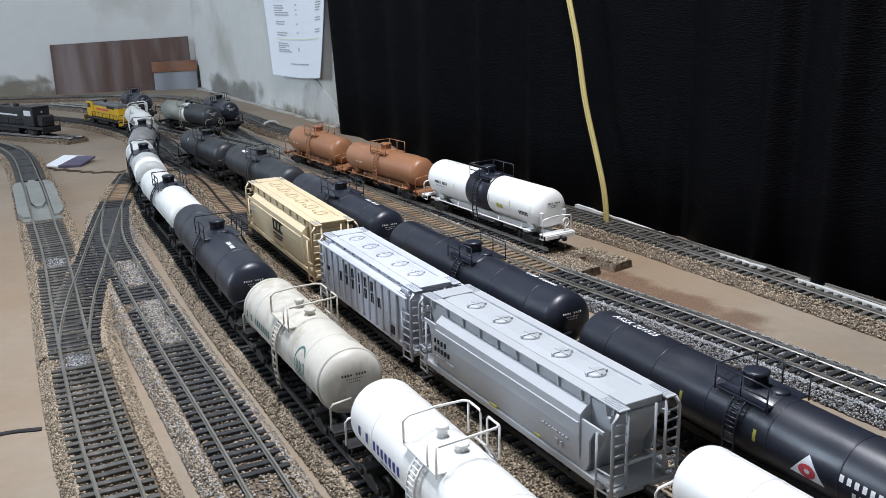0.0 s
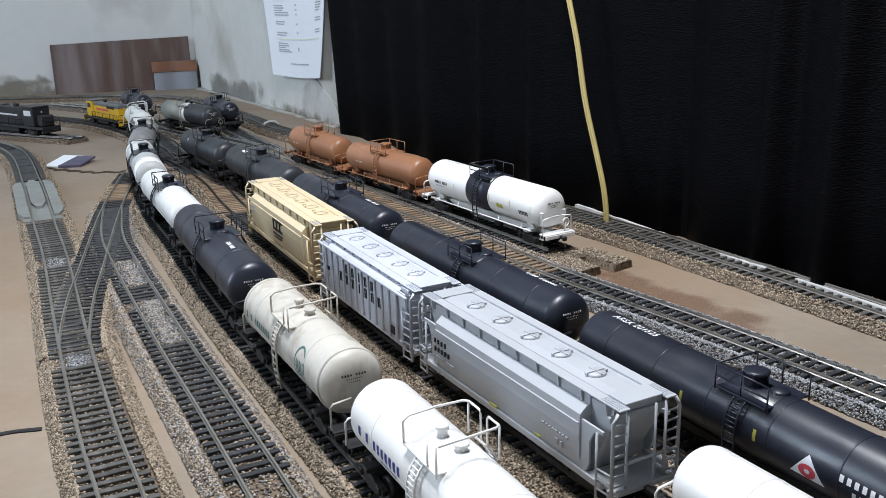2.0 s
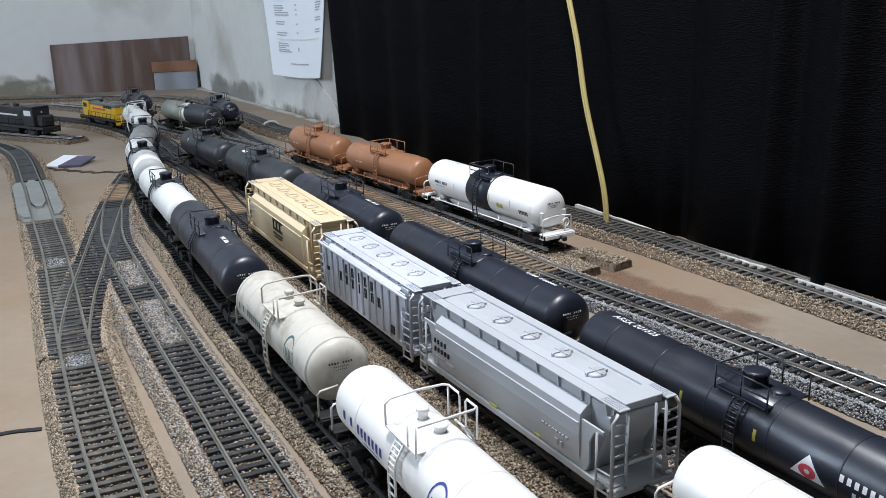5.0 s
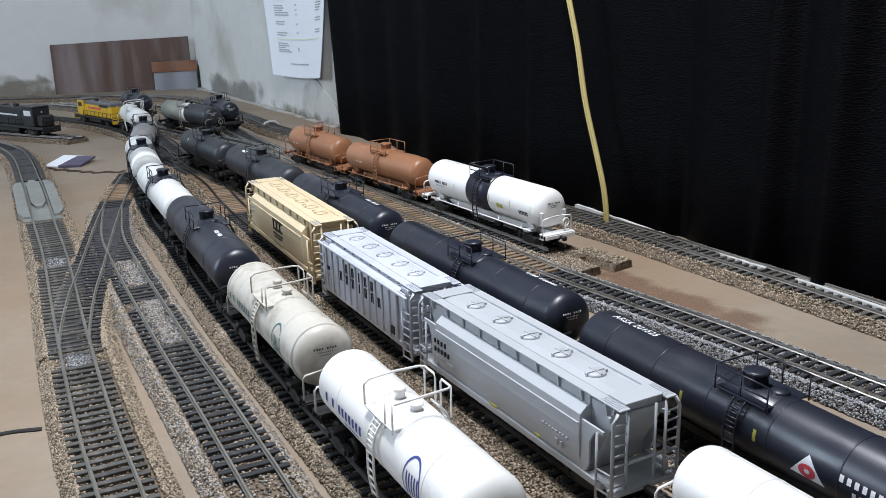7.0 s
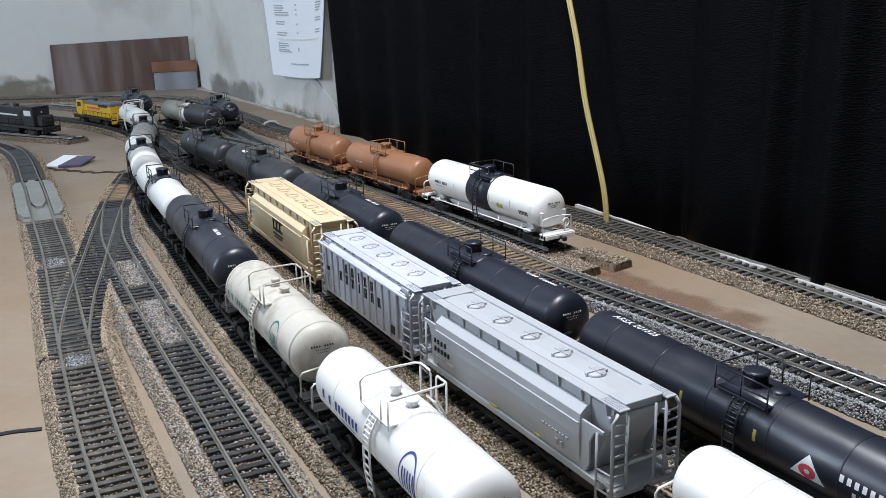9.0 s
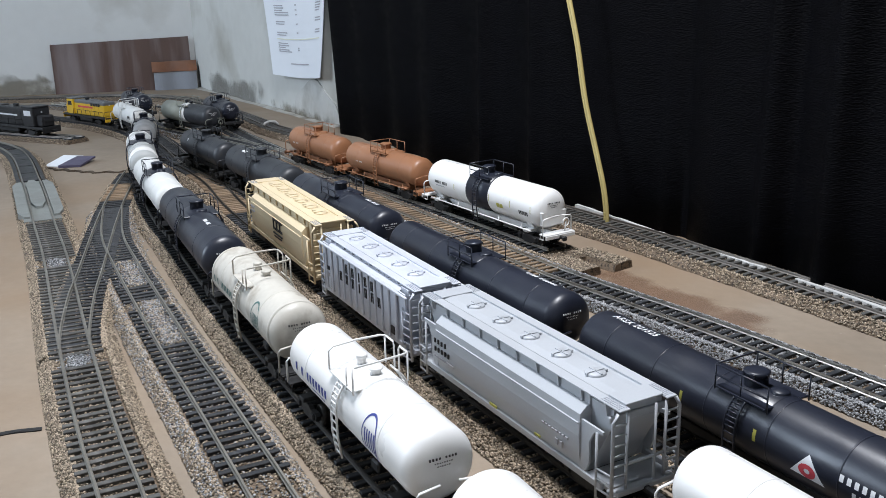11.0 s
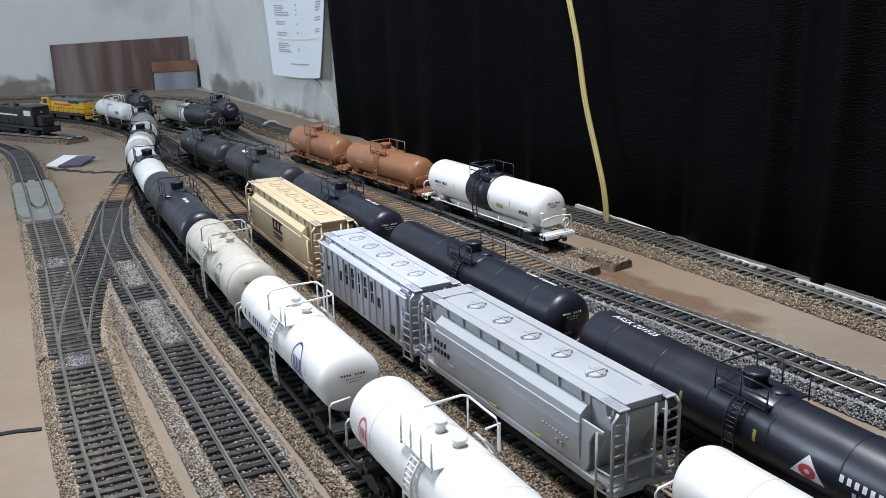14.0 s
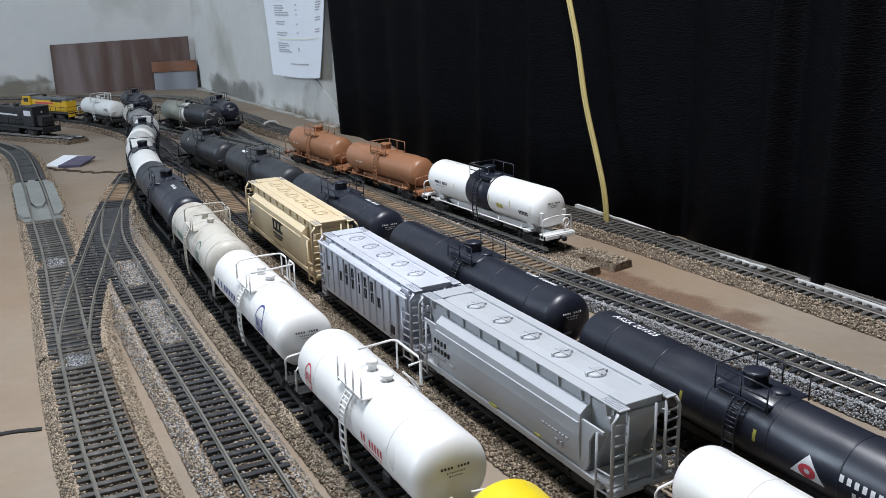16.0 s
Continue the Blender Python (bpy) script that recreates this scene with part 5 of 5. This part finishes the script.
opts = {id(LEAD): dict(grey=[(0, LEAD.near(-0.37, 0.83))], skip=[span(LEAD, (-0.368, 0.828), (-0.575, 1.235)), span(LEAD, (-0.212, 0.495), (-0.219, 0.510)), span(LEAD, (-0.302, 0.692), (-0.309, 0.706))], rail=RAIL_DULL),
        id(CROSS): dict(wood=[span(CROSS, (-0.327, 0.905), (-0.343, 0.985))], rail=RAIL_DULL),
        id(SIDING): dict(rail=RAIL_DULL, skip=[(0, SIDING.near(-0.082, 0.360)), span(SIDING, (-0.197, 0.585), (-0.204, 0.600))]),
        id(MAIN): dict(rail=RAIL_BROWN_SHADED),
        id(HOPPERS): dict(wood=[span(HOPPERS, (-0.185, 0.84), (-0.272, 1.03))], rail=RAIL_BROWN_SHADED),
        id(TANKS): dict(rail=RAIL_DARK),
        id(OPEN_TRACK): dict(wood=[(OPEN_TRACK.near(0.082, 0.64), OPEN_TRACK.near(-0.22, 1.16))]),
        id(STUB): dict(s0=0.052),
        id(BACK): dict(grey=[(0, BACK.length)], rail=RAIL_DARK),
        id(SPUR): dict(rail=RAIL_DARK)}


# crossing pads and the dark decked stretch on the lead
def crossing():
    a, b = span(LEAD, (-0.372, 0.836), (-0.455, 1.008))
    base = thing("rerailer_crossing", Matrix(), "grey plastic level-crossing pads between worn rails", "track crossing")

    def slab(name, m, s0, s1, o0, o1, z0, z1, taper=(0, 0)):
        g = Geo()
        n = max(2, int((s1 - s0) / 0.01))
        pts = []
        for i in range(n + 1):
            s = s0 + (s1 - s0) * i / n
            p, w = LEAD.at(s), LEAD.way(s)
            nn = Vector((-w.y, w.x, 0))
            t = max(0.0, 1 - min(i, n - i) / 2)
            for o, z in ((o0 + taper[0] * t, z0), (o0 + taper[0] * t, z1), (o1 + taper[1] * t, z1), (o1 + taper[1] * t, z0)):
                q = p + nn * o
                pts.append((q.x, q.y, sag(p.y) + z))
        f = [(4 * i + k, 4 * i + (k + 1) % 4, 4 * i + 4 + (k + 1) % 4, 4 * i + 4 + k) for i in range(n) for k in range(4)] + [(0, 1, 2, 3), (4 * n, 4 * n + 1, 4 * n + 2, 4 * n + 3)]
        part(name, g.add(pts, f), m, base)

    mid = (a + b) / 2
    slab("centre_pad", PAD, mid - 0.045, b - 0.003, -0.0068, 0.0068, 0.006, 0.0098, (0.004, -0.004))
    slab("side_pad", PAD, a + 0.012, b - 0.006, 0.0107, 0.0205, 0.003, 0.0092, (0, -0.005))
    slab("side_pad", PAD, a + 0.012, b - 0.006, -0.0205, -0.0107, 0.003, 0.0092, (0.005, 0))
    slab("base_plate", PAD, a, b, -0.0165, 0.0165, 0.0052, 0.0072)
    a2, b2 = b + 0.001, LEAD.near(-0.575, 1.235)
    s = a2
    while s < b2 - 0.02:
        slab("deck_panel", DECK, s, s + 0.046, -0.0078, 0.0078, 0.006, 0.0088)
        s += 0.048
    slab("guard_rail", DECK, a2, b2, 0.0108, 0.0150, 0.005, 0.0086)
    slab("guard_rail", DECK, a2, b2, -0.0150, -0.0108, 0.005, 0.0086)


crossing()


# loose cork at the stub's end
def cork_pieces():
    for label, rows, half in (("broken cork roadbed strip beyond the last rail", [(0.0885, 0.6800), (0.0985, 0.6650), (0.1085, 0.6500)], 0.0100), ("short cork strip lying askew on the table", [(0.1090, 0.7010), (0.1230, 0.6830), (0.1365, 0.6660)], 0.0090)):
        pth = Path([rows[0], ((rows[0][0] + rows[1][0]) / 2, (rows[0][1] + rows[1][1]) / 2), rows[1], rows[2]])
        ob = roadbed(pth, "cork_strip", 0.0002 if "askew" in label else 0.0009, half=half, foot=half + 0.0012, seed=31)
        del ob["kind"]
        tagged(ob, label, "cork strip")
        LOOSE.append((pth, half))


LOOSE = []
cork_pieces()


# ---- small things on the table ----
def clutter():
    rnd = random.Random(12)
    base = thing("wire_tangle", pose(-0.318, 1.118, sag(1.118)), "tangle of dark wires and scrap between two tracks", "wires")
    for k in range(9):
        a = rnd.uniform(0, 6.28)
        pts = []
        x, y = rnd.uniform(-0.018, 0.018), rnd.uniform(-0.02, 0.02)
        for i in range(7):
            pts.append((x, y, 0.0068 + 0.004 * rnd.random()))
            a += rnd.uniform(-0.9, 0.9)
            x, y = x + 0.007 * math.cos(a), y + 0.007 * math.sin(a)
        part("wire", Geo().tube(pts, 0.0008, 5), UNDER, base)
    part("switch_box", Geo().box((0.004, -0.006, 0.0085), (0.020, 0.012, 0.007), 0.001), DECK, base)
    p = BACK.at(BACK.near(-0.250, 1.392))
    clip = Geo().tube([(-0.011, 0, 0.001), (-0.009, 0.002, 0.004), (-0.002, 0.003, 0.006), (0.006, 0.002, 0.0055), (0.011, 0, 0.001)], 0.0018, 6)
    solid("cable_tie", clip, WHITE_EDGE, "short white plastic tie lying over the rails", "cable tie", at=Matrix.Translation(p) @ Matrix.Rotation(0.3, 4, "Z"))
    for x, y, turn, wd in ((-0.105, 0.985, 0.35, 0.030), (-0.098, 0.972, 0.30, 0.026), (-0.262, 1.082, 0.05, 0.040), (-0.335, 1.093, -0.1, 0.034), (-0.020, 0.830, 0.4, 0.022)):
        solid("wood_sliver", Geo().box((0, 0, 0.0022), (wd, 0.0050, 0.0034), 0.0005), TIE_WOOD, "thin raw wood sliver lying by the tracks", "wood strip", "wood slivers", at=pose(x, y, sag(y) + 0.0005, 0, 0, math.degrees(turn)))
    for k in range(26):
        x, y = rnd.uniform(-0.50, -0.24), rnd.uniform(0.30, 1.10)
        if abs(x - float(np.interp(y, [0.3, 0.5, 0.7, 1.1], [-0.20, -0.29, -0.37, -0.50]))) < 0.03 or x > -0.22 - 0.32 * (y - 0.35):
            continue
        r = rnd.uniform(0.0006, 0.0013)
        solid("crumb", Geo().lathe([(0, r), (r * 0.8, r * 0.8), (r * 1.1, 0)], 6, "z"), CORK, "small dark crumb of cork on the table", "crumb", "crumbs on the table", at=pose(x, y, sag(y)))


clutter()


# ---- grains of ballast ----
def grains(name, m, spots, seed, size=(0.00045, 0.00095)):
    """Loose grains, each a small lump of eight facets, over the shoulders and between the ties."""
    rng = np.random.default_rng(seed)
    p = np.array(spots)
    n = len(p)
    octa = np.array([(1, 0, 0), (-1, 0, 0), (0, 1, 0), (0, -1, 0), (0, 0, 1), (0, 0, -1)], float)
    tri = np.array([(0, 2, 4), (2, 1, 4), (1, 3, 4), (3, 0, 4), (2, 0, 5), (1, 2, 5), (3, 1, 5), (0, 3, 5)])
    r = rng.uniform(*size, (n, 1, 1)) * rng.uniform(0.6, 1.3, (n, 6, 1))
    a = rng.uniform(0, 6.283, n)
    c, s = np.cos(a), np.sin(a)
    o = octa[None] * r
    o = np.stack([o[..., 0] * c[:, None] - o[..., 1] * s[:, None], o[..., 0] * s[:, None] + o[..., 1] * c[:, None], o[..., 2] * 0.8], -1)
    v = (p[:, None] + o).reshape(-1, 3)
    f = (tri[None] + 6 * np.arange(n)[:, None, None]).reshape(-1, 3)
    me = bpy.data.meshes.new(name)
    me.vertices.add(len(v))
    me.vertices.foreach_set("co", v.ravel())
    me.loops.add(3 * len(f))
    me.loops.foreach_set("vertex_index", f.ravel().astype(np.int32))
    me.polygons.add(len(f))
    me.polygons.foreach_set("loop_start", np.arange(0, 3 * len(f), 3, dtype=np.int32))
    me.update(calc_edges=True)
    me.materials.append(m)
    return tagged(new(name, me), kind="stuff")


FOOT = {id(LEAD): 0.0234, id(SIDING): 0.0228, id(MAIN): 0.0216, id(CROSS): 0.0215, id(SPUR): 0.0200, id(OPEN_TRACK): 0.0205, id(STUB): 0.0215}
SHIFT = {id(LEAD): -0.0018, id(SIDING): 0.0014, id(MAIN): 0.0006}


def shoulder_spots(path, lift, per_metre, s0, s1, seed):
    foot = FOOT.get(id(path), 0.0243)
    rng = np.random.default_rng(seed)
    n = int(per_metre * (s1 - s0))
    q = rng.uniform(s0, s1, n) / path.step
    k = np.clip(q.astype(int), 0, len(path.p) - 2)
    a, b = path.p[k], path.p[k + 1]
    p = a + (b - a) * (q - k)[:, None]
    w = (b - a) / np.linalg.norm(b - a, axis=1)[:, None]
    keep = rng.random(n) < np.minimum(1.0, 0.55 / np.maximum(p[:, 1], 0.3)) ** 2.2
    side = np.where(rng.random(n) < 0.5, 1.0, -1.0)
    o = np.where(rng.random(n) < 0.78, rng.uniform(0.0150, foot + 0.0006, n), rng.uniform(0, 0.0150, n))
    h = np.where(o < 0.0180, 0.0061, 0.0061 * np.maximum(0.0, foot + 0.0006 - o) / (foot - 0.0174))
    off = side * o + SHIFT.get(id(path), 0.0) * (o > 0.015)
    x, y = p[:, 0] - w[:, 1] * off, p[:, 1] + w[:, 0] * off
    u = np.maximum(0.0, y - 1.1)
    z = -0.03 * u * u / (u + 0.15) + h + lift + rng.uniform(-0.0001, 0.0004, n)
    return [tuple(r) for r in np.stack([x, y, z], -1)[keep]]


brown, pale = [], []
for k, (path, label, lift, _) in enumerate(ALL):
    begin = 0.030 if path is STUB else 0.0
    roadbed(path, "roadbed", lift * 0.8, foot=FOOT.get(id(path), 0.0243), seed=k, shift=SHIFT.get(id(path), 0.0), s0=begin)
    end = path.length
    goal = pale if path in (OPEN_TRACK,) else brown
    got = shoulder_spots(path, lift, 34000 if path in (BACK, STUB) else 62000, begin, end, 50 + k)
    if path is SIDING:
        cut = len(got) // 3
        pale += got[:cut]
        brown += got[cut:]
    else:
        goal += got
def heap_spots(path, a, b, n, seed, wide=0.0075, z=0.0078):
    """Ballast that spills over the ties between the rails."""
    rng = np.random.default_rng(seed)
    s0, s1 = span(path, a, b)
    out = []
    for _ in range(n):
        s, o = rng.uniform(s0, s1), rng.normal(0, wide * 0.55)
        p, w = path.at(s), path.way(s)
        x, y = p.x - w.y * o, p.y + w.x * o
        out.append((x, y, sag(y) + z + rng.uniform(-0.0008, 0.0004)))
    return out


brown += heap_spots(SIDING, (-0.165, 0.523), (-0.205, 0.602), 1500, 81) + heap_spots(SIDING, (-0.222, 0.635), (-0.250, 0.695), 1000, 82)
pale += heap_spots(SIDING, (-0.165, 0.523), (-0.205, 0.602), 1700, 71) + heap_spots(SIDING, (-0.222, 0.635), (-0.250, 0.695), 1300, 72) + heap_spots(LEAD, (-0.211, 0.493), (-0.221, 0.513), 700, 73, z=0.0070)
pale += heap_spots(LEAD, (-0.300, 0.690), (-0.311, 0.709), 500, 74, z=0.0070) + heap_spots(SIDING, (-0.25, 0.70), (-0.30, 0.81), 700, 75, 0.02, 0.0062)
rng = np.random.default_rng(90)
for pth, half in LOOSE:
    for _ in range(700):
        s, o = rng.uniform(0, pth.length), rng.uniform(-half, half)
        p, w = pth.at(s), pth.way(s)
        brown.append((p.x - w.y * o, p.y + w.x * o, sag(p.y) + 0.0064 + rng.uniform(-0.0002, 0.0005)))
grains("ballast_brown", STONE, brown, 1)
grains("ballast_grey", STONE_GREY, pale, 2)
for k, (path, label, lift, _) in enumerate(ALL):
    track(path, label, lift, seed=k, **opts[id(path)])


# ---- what moves ----
def motions():
    times = [0, 2.7] + [round(2.8 + 0.2 * i, 3) for i in range(24)] + [7.6, 8.6] + [round(8.8 + 0.2 * i, 3) for i in range(36)] + [16.0]
    times = sorted(set(t for t in times if t <= 16))
    for ob, s, half in TRAIN:
        walk(ob, [(t, MAIN.car(along(s + rolled(t)), half)) for t in times])
    for ob, x in ROLLING:
        walk(ob, [(t, pose(x, 0, 0.0054, 0, math.degrees(rolled(t) / 0.0054) % 360, 0)) for t in times])


motions()
